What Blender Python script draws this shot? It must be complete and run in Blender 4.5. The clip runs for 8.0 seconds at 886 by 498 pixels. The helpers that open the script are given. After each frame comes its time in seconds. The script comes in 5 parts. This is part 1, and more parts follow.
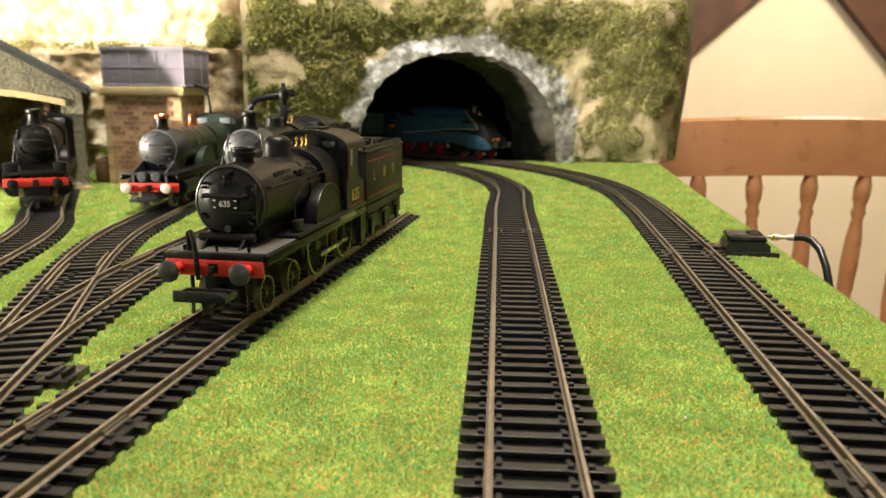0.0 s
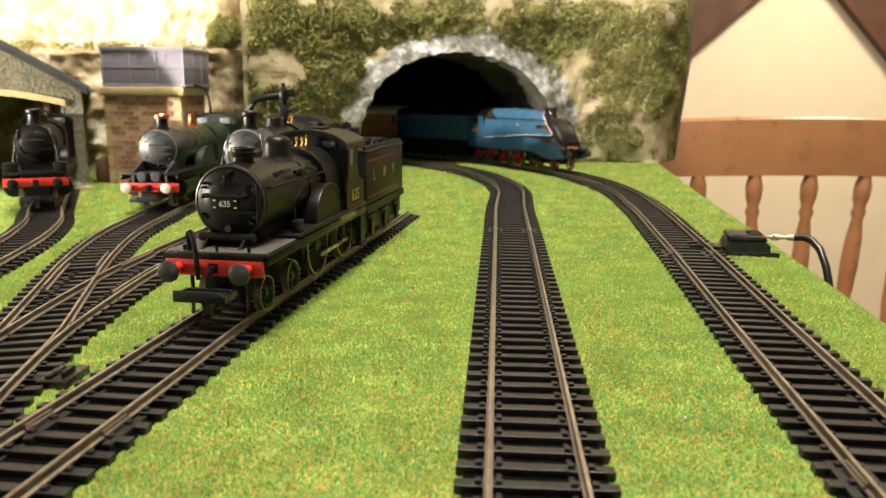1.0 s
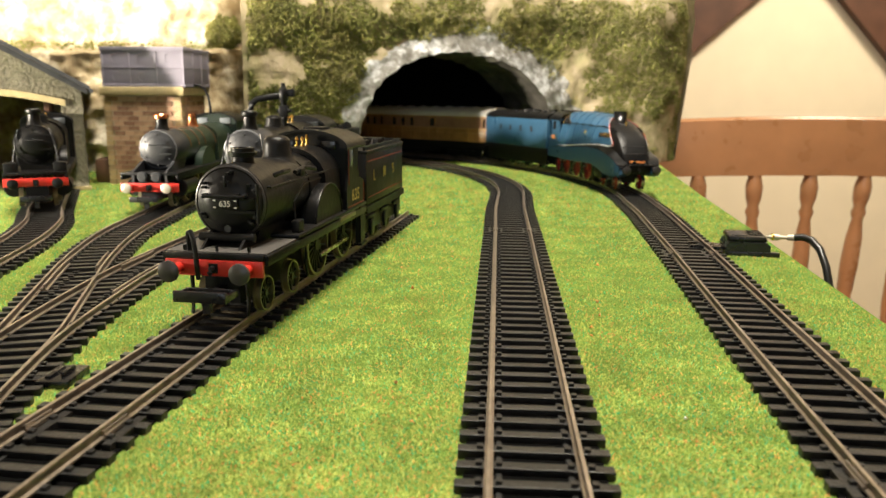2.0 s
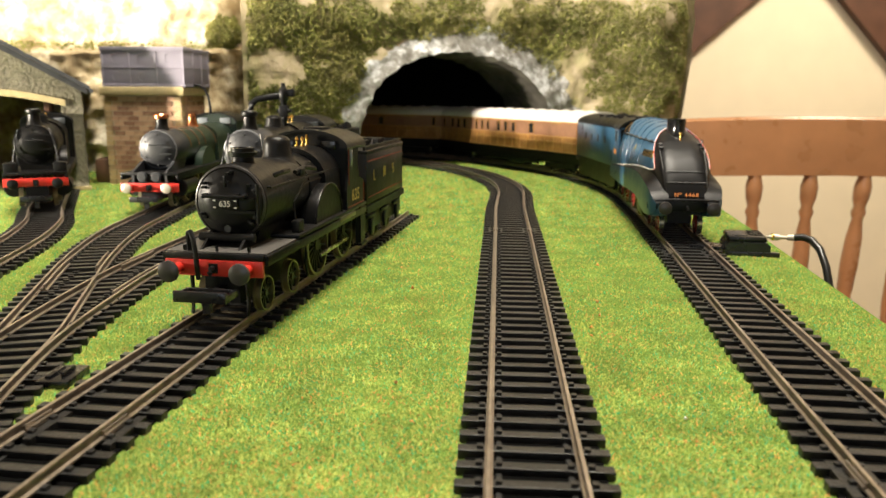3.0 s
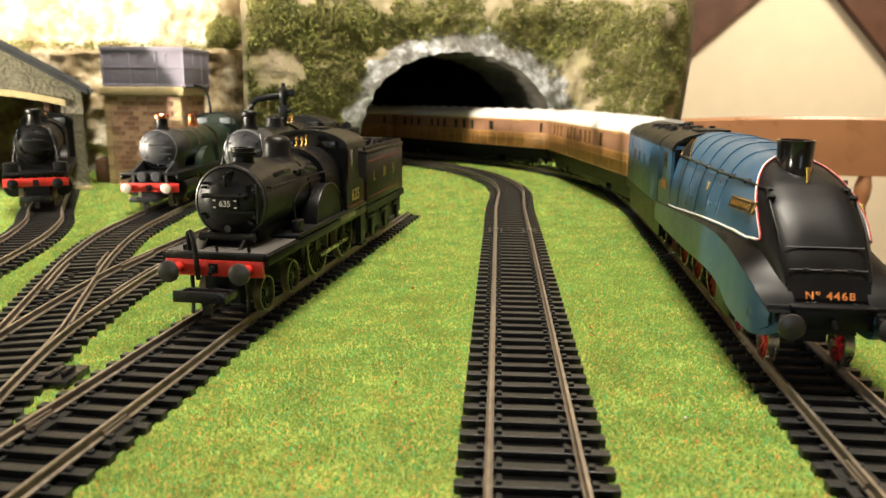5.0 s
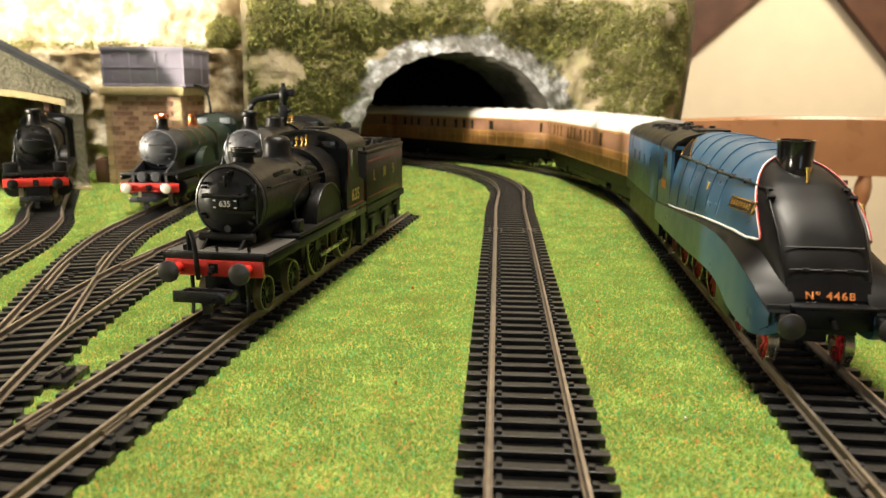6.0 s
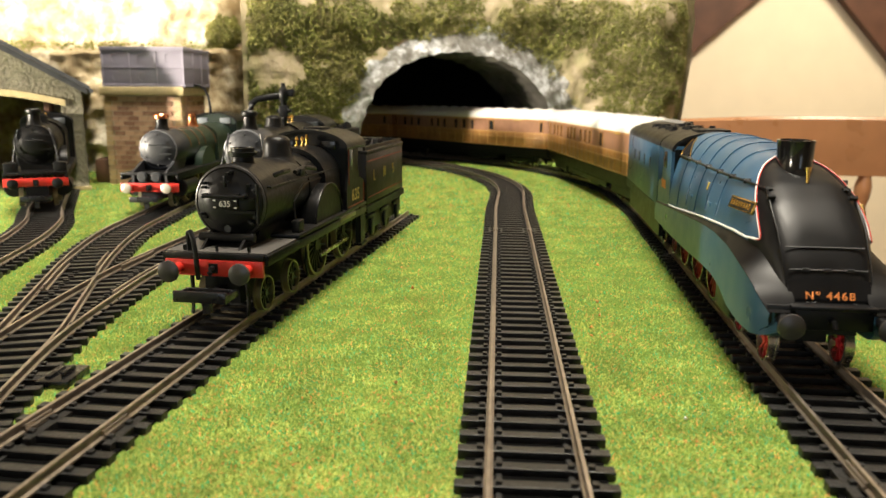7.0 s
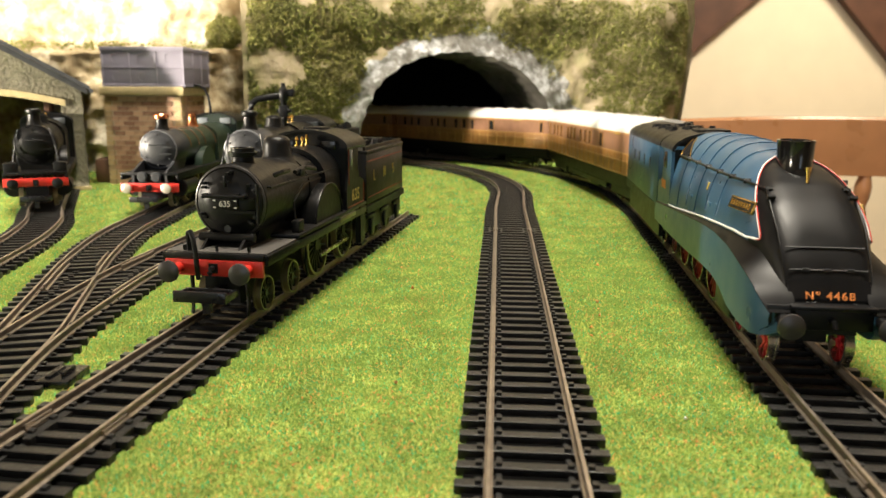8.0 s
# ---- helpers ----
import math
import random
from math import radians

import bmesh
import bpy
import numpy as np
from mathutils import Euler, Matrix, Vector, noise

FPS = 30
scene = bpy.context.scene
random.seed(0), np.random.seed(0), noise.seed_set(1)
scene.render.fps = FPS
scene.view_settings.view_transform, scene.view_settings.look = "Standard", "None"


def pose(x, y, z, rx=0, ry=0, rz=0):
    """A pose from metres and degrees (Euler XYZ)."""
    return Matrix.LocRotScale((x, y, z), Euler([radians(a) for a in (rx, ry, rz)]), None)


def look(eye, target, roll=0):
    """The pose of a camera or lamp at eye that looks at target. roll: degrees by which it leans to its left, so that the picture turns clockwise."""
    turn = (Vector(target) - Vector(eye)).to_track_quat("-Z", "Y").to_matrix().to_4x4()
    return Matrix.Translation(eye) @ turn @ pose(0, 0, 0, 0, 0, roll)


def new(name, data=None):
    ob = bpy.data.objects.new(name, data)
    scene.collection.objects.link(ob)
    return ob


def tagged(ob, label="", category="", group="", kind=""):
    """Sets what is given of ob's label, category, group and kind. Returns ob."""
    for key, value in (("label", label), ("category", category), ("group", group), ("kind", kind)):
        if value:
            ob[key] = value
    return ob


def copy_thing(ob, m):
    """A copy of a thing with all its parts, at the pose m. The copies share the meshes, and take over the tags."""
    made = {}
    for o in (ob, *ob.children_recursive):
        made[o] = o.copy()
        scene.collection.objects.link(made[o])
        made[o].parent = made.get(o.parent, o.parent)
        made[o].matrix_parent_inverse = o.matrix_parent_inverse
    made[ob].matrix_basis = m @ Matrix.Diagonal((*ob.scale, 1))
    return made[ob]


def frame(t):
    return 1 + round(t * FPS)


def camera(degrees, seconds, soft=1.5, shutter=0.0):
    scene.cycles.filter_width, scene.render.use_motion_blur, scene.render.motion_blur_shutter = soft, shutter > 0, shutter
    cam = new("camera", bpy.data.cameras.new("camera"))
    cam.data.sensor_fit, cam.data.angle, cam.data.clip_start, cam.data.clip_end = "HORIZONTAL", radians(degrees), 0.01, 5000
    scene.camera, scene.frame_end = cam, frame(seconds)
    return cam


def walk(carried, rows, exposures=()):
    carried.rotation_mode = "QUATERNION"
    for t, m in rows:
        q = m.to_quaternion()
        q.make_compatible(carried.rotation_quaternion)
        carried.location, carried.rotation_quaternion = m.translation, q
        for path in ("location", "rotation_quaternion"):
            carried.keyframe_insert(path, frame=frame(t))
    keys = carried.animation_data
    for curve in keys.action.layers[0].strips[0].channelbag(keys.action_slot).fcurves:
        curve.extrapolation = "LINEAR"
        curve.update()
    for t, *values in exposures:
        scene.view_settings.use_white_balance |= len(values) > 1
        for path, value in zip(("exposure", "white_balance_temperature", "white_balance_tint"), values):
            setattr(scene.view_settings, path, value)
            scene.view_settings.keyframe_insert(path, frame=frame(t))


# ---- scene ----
MM = 0.001
CAM_Z = 0.071
cam = camera(60.48, 8.0)
cam.data.dof.use_dof, cam.data.dof.focus_distance, cam.data.dof.aperture_fstop = True, 0.25, 27
CAM_POSE = look((0, 0, CAM_Z), (0, math.cos(0.2008), CAM_Z - math.sin(0.2008)), 0.283)
walk(cam, [(0.0, CAM_POSE), (8.0, CAM_POSE)], exposures=[(0.0, 0.12), (3.5, 0.11), (4.6, 0.07), (8.0, 0.07)])

# ---- light: a warm lit room at a table-top railway ----
world = bpy.data.worlds.new("world")
scene.world = world
world.use_nodes = True
world.node_tree.nodes["Background"].inputs[0].default_value = (1.0, 0.8, 0.55, 1)
world.node_tree.nodes["Background"].inputs[1].default_value = 0.006
scene.view_settings.exposure = 0.0


def area_lamp(name, eye, target, size, watts, colour, size_y=0.0):
    data = bpy.data.lights.new(name, "AREA")
    data.size, data.energy, data.color = size, watts, colour
    if size_y:
        data.shape, data.size_y = "RECTANGLE", size_y
    ob = new(name, data)
    ob.matrix_basis = look(eye, target)
    return ob


def shaded_lamp(name, eye, target, cone, watts, colour, radius, blend):
    """A lamp in a deep shade: a cone of light with a soft rim."""
    data = bpy.data.lights.new(name, "SPOT")
    data.energy, data.color, data.spot_size, data.spot_blend, data.shadow_soft_size = watts, colour, radians(cone), blend, radius
    ob = new(name, data)
    ob.matrix_basis = look(eye, target)
    return ob


shaded_lamp("side_lamp_light", (-0.715, 0.195, 0.102), (-0.33, 0.64, 0.09), 112, 66, (1.0, 0.89, 0.72), 0.022, 0.8)
area_lamp("ceiling_lamp_light", (0.05, 0.26, 1.50), (0.06, 0.30, 0), 0.5, 50, (1.0, 0.91, 0.76))
# unseen fill, added only to brighten the end wall
area_lamp("pendant_lamp_light", (1.25, 1.6, 1.35), (1.2, 2.5, 0.45), 0.35, 38, (1.0, 0.88, 0.68))
shaded_lamp("desk_lamp_light", (-0.44, 0.50, 0.36), (-0.42, 0.78, 0.17), 78, 3.0, (1.0, 0.87, 0.66), 0.03, 0.5)
# cool fill from an assumed window, unseen behind the camera
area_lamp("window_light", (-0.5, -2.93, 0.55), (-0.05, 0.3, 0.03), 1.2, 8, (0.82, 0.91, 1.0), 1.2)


# ---- materials ----
def material(name, colour, rough=0.6, metal=0.0, var=0.25, scale=200.0, bump=0.0, bump_scale=800.0, colour2=None,
             scale2=None, coat=0.0, random_piece=0.0, spec=0.5, detail=6.0):
    """A surface with a base colour that varies at two scales, and fine relief."""
    m = bpy.data.materials.new(name)
    m.use_nodes = True
    nt = m.node_tree
    bsdf = nt.nodes["Principled BSDF"]
    geo = nt.nodes.new("ShaderNodeTexCoord")
    n1 = nt.nodes.new("ShaderNodeTexNoise")
    n1.inputs["Scale"].default_value, n1.inputs["Detail"].default_value = scale, detail
    n2 = nt.nodes.new("ShaderNodeTexNoise")
    n2.inputs["Scale"].default_value, n2.inputs["Detail"].default_value = scale2 or scale * 0.12, 4
    for n in (n1, n2):
        nt.links.new(geo.outputs["Object"], n.inputs["Vector"])
    ramp = nt.nodes.new("ShaderNodeValToRGB")
    c1 = tuple(c * (1 - var) for c in colour)
    c2 = colour2 or tuple(min(1, c * (1 + var)) for c in colour)
    ramp.color_ramp.elements[0].color, ramp.color_ramp.elements[0].position = (*c1, 1), 0.32
    ramp.color_ramp.elements[1].color, ramp.color_ramp.elements[1].position = (*c2, 1), 0.68
    mix = nt.nodes.new("ShaderNodeMath")
    mix.operation = "MULTIPLY_ADD"
    mix.inputs[1].default_value = 0.5
    half = nt.nodes.new("ShaderNodeMath")
    half.operation = "MULTIPLY"
    half.inputs[1].default_value = 0.5
    nt.links.new(n2.outputs["Fac"], half.inputs[0])
    nt.links.new(n1.outputs["Fac"], mix.inputs[0])
    nt.links.new(half.outputs[0], mix.inputs[2])
    last = mix.outputs[0]
    if random_piece:
        info = nt.nodes.new("ShaderNodeObjectInfo")
        add = nt.nodes.new("ShaderNodeMath")
        add.operation = "MULTIPLY_ADD"
        add.inputs[1].default_value = random_piece
        sub = nt.nodes.new("ShaderNodeMath")
        sub.operation = "SUBTRACT"
        sub.inputs[1].default_value = random_piece * 0.5
        nt.links.new(info.outputs["Random"], add.inputs[0])
        nt.links.new(last, add.inputs[2])
        nt.links.new(add.outputs[0], sub.inputs[0])
        last = sub.outputs[0]
    nt.links.new(last, ramp.inputs["Fac"])
    nt.links.new(ramp.outputs["Color"], bsdf.inputs["Base Color"])
    rr = nt.nodes.new("ShaderNodeMapRange")
    rr.inputs["To Min"].default_value, rr.inputs["To Max"].default_value = max(0.05, rough - 0.12), min(1, rough + 0.12)
    nt.links.new(n1.outputs["Fac"], rr.inputs["Value"])
    nt.links.new(rr.outputs[0], bsdf.inputs["Roughness"])
    bsdf.inputs["Metallic"].default_value = metal
    bsdf.inputs["Coat Weight"].default_value = coat
    bsdf.inputs["Specular IOR Level"].default_value = spec
    if bump:
        n3 = nt.nodes.new("ShaderNodeTexNoise")
        n3.inputs["Scale"].default_value, n3.inputs["Detail"].default_value = bump_scale, 5
        nt.links.new(geo.outputs["Object"], n3.inputs["Vector"])
        b = nt.nodes.new("ShaderNodeBump")
        b.inputs["Strength"].default_value, b.inputs["Distance"].default_value = min(1, bump), 0.001
        nt.links.new(n3.outputs["Fac"], b.inputs["Height"])
        nt.links.new(b.outputs["Normal"], bsdf.inputs["Normal"])
    return m


MAT_GRASS = material("grass_mat", (0.13, 0.21, 0.035), 0.95, var=0.4, scale=900, scale2=40, bump=0.9, bump_scale=1500, spec=0.1)
MAT_SLEEPER = material("sleeper_plastic", (0.015, 0.0148, 0.0145), 0.42, var=0.35, scale=400, bump=0.3, random_piece=0.3)
MAT_GAP_BLACK = material("gap_black", (0.003, 0.003, 0.003), 0.95, var=0.4, scale=500, spec=0.03)
MAT_RAIL = material("nickel_silver_rail", (0.33, 0.28, 0.23), 0.36, 0.75, var=0.35, scale=300, bump=0.1)
MAT_ROCK = material("painted_rock", (0.36, 0.29, 0.16), 0.9, var=0.45, scale=60, scale2=14, bump=1.0, bump_scale=220, spec=0.2)
MAT_STONE = material("portal_stone", (0.10, 0.092, 0.08), 0.85, var=0.5, scale=70, scale2=18, bump=0.9, bump_scale=250, spec=0.2)
# near-black colour stands in for the shade inside the tunnel
MAT_TUNNEL_SHADE = material("tunnel_shade", (0.012, 0.011, 0.010), 0.95, var=0.3, scale=60, spec=0.1)
MAT_WALL = material("cream_wall", (0.70, 0.61, 0.46), 0.9, var=0.05, scale=12, bump=0.1, spec=0.2)
MAT_TIMBER = material("stained_timber", (0.085, 0.036, 0.02), 0.55, var=0.4, scale=14, scale2=4)
MAT_CHAIR = material("varnished_pine", (0.42, 0.20, 0.09), 0.3, var=0.15, scale=30, scale2=8, coat=0.4)
MAT_FLOOR = material("carpet", (0.22, 0.16, 0.11), 0.95, var=0.2, scale=60)
MAT_BLACK = material("satin_black", (0.006, 0.006, 0.0066), 0.40, var=0.45, scale=160, scale2=35, spec=0.25)
MAT_BLUE = material("garter_blue", (0.031, 0.088, 0.160), 0.32, var=0.16, scale=150, scale2=30)
MAT_RED = material("buffer_red", (0.55, 0.03, 0.02), 0.4, var=0.15, scale=200)
MAT_WHEEL_RED = material("wheel_red", (0.45, 0.02, 0.03), 0.45, var=0.2, scale=200)
MAT_STEEL = material("steel_tyre", (0.45, 0.42, 0.36), 0.25, 0.9, var=0.2, scale=300)
MAT_BRASS = material("polished_brass", (0.75, 0.50, 0.16), 0.22, 1.0, var=0.1, scale=300)
MAT_COPPER = material("copper_cap", (0.70, 0.27, 0.12), 0.25, 1.0, var=0.1, scale=300)
MAT_DUSTY = material("dusty_deck", (0.055, 0.05, 0.045), 0.75, var=0.5, scale=180, scale2=40)
MAT_STEEL_PALE = material("worn_nickel_plug", (0.6, 0.55, 0.46), 0.35, 0.5, var=0.2)
MAT_BUFFER = material("worn_buffer_steel", (0.055, 0.05, 0.05), 0.35, 0.3, var=0.3, scale=300)
MAT_GREY_SB = material("grey_smokebox", (0.024, 0.025, 0.029), 0.45, 0.0, var=0.25, scale=150, scale2=40)
MAT_GREEN = material("brunswick_green", (0.009, 0.021, 0.012), 0.42, var=0.2, scale=150)
MAT_GOLD = material("gold_lettering", (0.40, 0.29, 0.07), 0.5, var=0.1, scale=300)
MAT_ORANGE = material("orange_lettering", (0.85, 0.30, 0.08), 0.5, var=0.1, scale=300)
MAT_WHITE = material("white_paint", (0.8, 0.79, 0.76), 0.45, var=0.06, scale=150)
MAT_TEAK = material("varnished_teak", (0.33, 0.165, 0.05), 0.38, var=0.3, scale=160, scale2=40, coat=0.2)
MAT_TEAK_UPPER = material("red_teak", (0.27, 0.14, 0.085), 0.38, var=0.22, scale=160, scale2=40, coat=0.2)
MAT_ROOF_WHITE = material("off_white_roof", (0.62, 0.60, 0.56), 0.55, var=0.08, scale=120, scale2=25)
MAT_GLASS = material("dark_window", (0.02, 0.02, 0.02), 0.12, var=0.3, scale=60)
MAT_TANK = material("lavender_tank_paint", (0.27, 0.25, 0.31), 0.55, var=0.12, scale=80, scale2=20, bump=0.15)
MAT_BRICK = material("model_brick", (0.38, 0.20, 0.125), 0.8, var=0.25, scale=300, bump=0.4, colour2=(0.56, 0.36, 0.23), random_piece=0.7)
MAT_QUOIN = material("yellow_quoin_brick", (0.42, 0.30, 0.16), 0.8, var=0.25, scale=300, bump=0.4, random_piece=0.5)
MAT_MORTAR = material("mortar", (0.50, 0.41, 0.29), 0.9, var=0.2, scale=200)
MAT_CAP = material("sandstone_cap", (0.47, 0.38, 0.20), 0.8, var=0.2, scale=120, bump=0.4)
MAT_PEBBLE = material("pebbledash", (0.165, 0.15, 0.105), 0.85, var=0.45, scale=420, scale2=60, bump=1.0, bump_scale=420)
MAT_SLATE = material("slate_roof", (0.045, 0.046, 0.052), 0.6, var=0.3, scale=150)
MAT_SHED_TIMBER = material("shed_timber", (0.15, 0.075, 0.045), 0.7, var=0.3, scale=150)
MAT_RUBBER = material("black_rubber", (0.012, 0.012, 0.012), 0.3, var=0.2, scale=80)
MAT_PLASTIC = material("black_plastic", (0.009, 0.009, 0.010), 0.28, var=0.2, scale=120, bump=0.2)
MAT_LMS = material("weathered_black", (0.0058, 0.0056, 0.0056), 0.38, var=0.5, scale=140, scale2=25, spec=0.24, bump=0.15, bump_scale=500)
MAT_MAROON = material("lining_red", (0.22, 0.03, 0.02), 0.5, var=0.1)


def island_material(name, dark, light, accent, extra, rough=0.95, patch=28, spread=0.28, share=0.03, hue=0.015):
    """Loose fibres or leaves: a colour of its own for each piece."""
    m = bpy.data.materials.new(name)
    m.use_nodes = True
    nt = m.node_tree
    bsdf = nt.nodes["Principled BSDF"]
    geo = nt.nodes.new("ShaderNodeNewGeometry")
    ramp = nt.nodes.new("ShaderNodeValToRGB")
    e = ramp.color_ramp.elements
    e[0].color, e[0].position = (*dark, 1), 0.0
    e[1].color, e[1].position = (*light, 1), 0.99 - 2.4 * share
    mid = e.new(0.5)
    mid.color = (*[0.62 * a + 0.38 * b for a, b in zip(dark, light)], 1)
    for q, c in ((0.992 - 2.4 * share, accent), (0.99 - 1.4 * share, accent), (0.992 - 1.4 * share, extra), (0.988, extra), (0.99, light)):
        e.new(q).color = (*c, 1)
    tex = nt.nodes.new("ShaderNodeTexNoise")
    tex.inputs["Scale"].default_value = patch
    tex.inputs["Detail"].default_value = 6
    co = nt.nodes.new("ShaderNodeTexCoord")
    nt.links.new(co.outputs["Object"], tex.inputs["Vector"])
    hsv = nt.nodes.new("ShaderNodeHueSaturation")
    mr = nt.nodes.new("ShaderNodeMapRange")
    mr.inputs["From Min"].default_value, mr.inputs["From Max"].default_value = 0.28, 0.72
    mr.inputs["To Min"].default_value, mr.inputs["To Max"].default_value = 1 - spread, 1 + spread
    nt.links.new(tex.outputs["Fac"], mr.inputs["Value"])
    nt.links.new(mr.outputs[0], hsv.inputs["Value"])
    tint = nt.nodes.new("ShaderNodeTexNoise")
    tint.inputs["Scale"].default_value, tint.inputs["Detail"].default_value = patch * 0.45, 5
    nt.links.new(co.outputs["Object"], tint.inputs["Vector"])
    mt = nt.nodes.new("ShaderNodeMapRange")
    mt.inputs["From Min"].default_value, mt.inputs["From Max"].default_value = 0.3, 0.7
    mt.inputs["To Min"].default_value, mt.inputs["To Max"].default_value = 0.5 - hue, 0.5 + hue
    nt.links.new(tint.outputs["Fac"], mt.inputs["Value"])
    nt.links.new(mt.outputs[0], hsv.inputs["Hue"])
    nt.links.new(geo.outputs["Random Per Island"], ramp.inputs["Fac"])
    nt.links.new(ramp.outputs["Color"], hsv.inputs["Color"])
    nt.links.new(hsv.outputs["Color"], bsdf.inputs["Base Color"])
    bsdf.inputs["Roughness"].default_value = rough
    bsdf.inputs["Specular IOR Level"].default_value = 0.15
    return m


MAT_FIBRE = island_material("grass_fibre", (0.135, 0.235, 0.040), (0.42, 0.47, 0.115), (0.58, 0.27, 0.08), (0.05, 0.34, 0.13), patch=75, spread=0.30, share=0.065, hue=0.024)
MAT_MOSS = island_material("moss_foliage", (0.19, 0.20, 0.055), (0.38, 0.36, 0.13), (0.38, 0.34, 0.16), (0.20, 0.21, 0.06), patch=45, spread=0.35)


# ---- mesh helpers ----
def finish(bm, name, mat, parent=None, smooth=False, m=None):
    me = bpy.data.meshes.new(name)
    bmesh.ops.recalc_face_normals(bm, faces=bm.faces[:])
    bm.to_mesh(me)
    bm.free()
    if mat:
        me.materials.append(mat)
    if smooth:
        for p in me.polygons:
            p.use_smooth = True
        me.set_sharp_from_angle(angle=radians(40))
    ob = new(name, me)
    if parent:
        ob.parent = parent
    if m:
        ob.matrix_basis = m
    return ob


def part(name, bm, mat, parent, label="", smooth=True):
    """Links a bmesh as one mesh under a thing or a part."""
    ob = finish(bm, name, mat, parent, smooth)
    if label:
        ob["label"] = label
    return ob


def empty(name, m, label, category, group="", kind=""):
    ob = new(name)
    ob.empty_display_size = 0.01
    ob.matrix_basis = m
    return tagged(ob, label, category, group, kind)


def box(bm, x0, x1, y0, y1, z0, z1, bevel=0.0, mm=True):
    k = MM if mm else 1.0
    r = bmesh.ops.create_cube(bm, size=1.0, matrix=Matrix.Translation(((x0 + x1) / 2 * k, (y0 + y1) / 2 * k, (z0 + z1) / 2 * k))
                              @ Matrix.Diagonal((abs(x1 - x0) * k, abs(y1 - y0) * k, abs(z1 - z0) * k, 1)))
    if bevel:
        es = {e for v in r["verts"] for e in v.link_edges}
        bmesh.ops.bevel(bm, geom=list(es), offset=bevel * k, segments=2, affect="EDGES", profile=0.5)
    return bm


def boxes(*rows, bevel=0.0):
    bm = bmesh.new()
    for r in rows:
        box(bm, *r, bevel=bevel)
    return bm


def smooth_path(points, step=4.0):
    """Evenly spaced points (mm) and headings on a smooth curve through the points."""
    p = [np.array(q, float) for q in points]
    p = [2 * p[0] - p[1]] + p + [2 * p[-1] - p[-2]]
    out = []
    for a, b, c, d in zip(p, p[1:], p[2:], p[3:]):
        for t in np.linspace(0, 1, 60, endpoint=False):
            out.append(0.5 * (2 * b + (c - a) * t + (2 * a - 5 * b + 4 * c - d) * t * t + (3 * b - a - 3 * c + d) * t ** 3))
    out.append(p[-2])
    out = np.array(out)
    s = np.concatenate([[0], np.cumsum(np.linalg.norm(np.diff(out, axis=0), axis=1))])
    n = max(2, int(s[-1] / step) + 1)
    at = np.linspace(0, s[-1], n)
    xy = np.stack([np.interp(at, s, out[:, 0]), np.interp(at, s, out[:, 1])], 1)
    return xy, at


def normals_of(xy):
    d = np.gradient(xy, axis=0)
    d /= np.linalg.norm(d, axis=1)[:, None]
    return d, np.stack([d[:, 1], -d[:, 0]], 1)


def arc(cx, cy, r, a0, a1, n=30):
    return [(cx + r * math.cos(radians(a)), cy + r * math.sin(radians(a))) for a in np.linspace(a0, a1, n)]


# ---- the layout: tracks by their centre lines, in millimetres ----
RAIL_TOP = 4.5
LINE_OUTER = [(75, 40), (89.5, 163), (96, 216), (103, 271), (110, 325), (118, 393), (124, 445)] + arc(-307.5, 541, 438, -6.5, 90, 34) + [(-420, 979), (-640, 979), (-900, 979), (-1180, 979)]
LINE_INNER = [(11.0, 40), (16.5, 117), (21.0, 180), (24.6, 230), (30.7, 316), (35.9, 388), (41.7, 470)] + arc(-306, 560, 355, -4, 62, 24)
LINE_SIDING = [(-89, 60), (-82, 116), (-74, 175), (-66.5, 230), (-50, 322), (-35.5, 404), (-29, 440)]
LINE_B = [(-112, 175), (-119, 208), (-131, 250), (-148.5, 312), (-160, 369), (-164, 423), (-166, 480), (-166, 560), (-165, 690)]
LINE_C = [(-98, 105), (-105, 140), (-112, 175), (-117, 208), (-119.5, 250), (-120, 290), (-117, 330), (-112, 375), (-103, 440), (-91, 520), (-76, 630)]
LINE_A = [(-180, 200), (-182, 240), (-187, 287), (-192, 318), (-201, 360), (-216, 405), (-236, 447), (-272, 530), (-315, 630)]

RAIL_SECTION = [(-0.34, 4.5), (0.34, 4.5), (0.42, 4.4), (0.42, 3.9), (0.28, 3.7), (0.28, 2.7), (0.85, 2.4), (0.85, 2.0), (-0.85, 2.0), (-0.85, 2.4), (-0.28, 2.7), (-0.28, 3.7), (-0.42, 3.9), (-0.42, 4.4)]


def sweep(bm, xy, section, offset):
    d, n = normals_of(xy)
    rings = []
    for p, nn in zip(xy, n):
        rings.append([bm.verts.new(((p[0] + nn[0] * (offset + a)) * MM, (p[1] + nn[1] * (offset + a)) * MM, b * MM)) for a, b in section])
    k = len(section)
    for r0, r1 in zip(rings, rings[1:]):
        for i in range(k):
            bm.faces.new((r0[i], r0[(i + 1) % k], r1[(i + 1) % k], r1[i]))
    bm.faces.new(rings[0])
    bm.faces.new(rings[-1][::-1])


SLEEPER_PITCH = 6.94


def sleeper_mesh(length=30.0):
    bm = bmesh.new()
    box(bm, -length / 2, length / 2, -1.35, 1.35, 0.0, 2.0, bevel=0.15)
    for e in (-8.7, 8.7):
        for o in (-1.9, 1.9):
            box(bm, e + o - 0.6, e + o + 0.6, -0.7, 0.7, 2.0, 2.7)
    me = bpy.data.meshes.new("sleeper")
    bm.to_mesh(me)
    bm.free()
    me.materials.append(MAT_SLEEPER)
    return me


SLEEPER = sleeper_mesh()


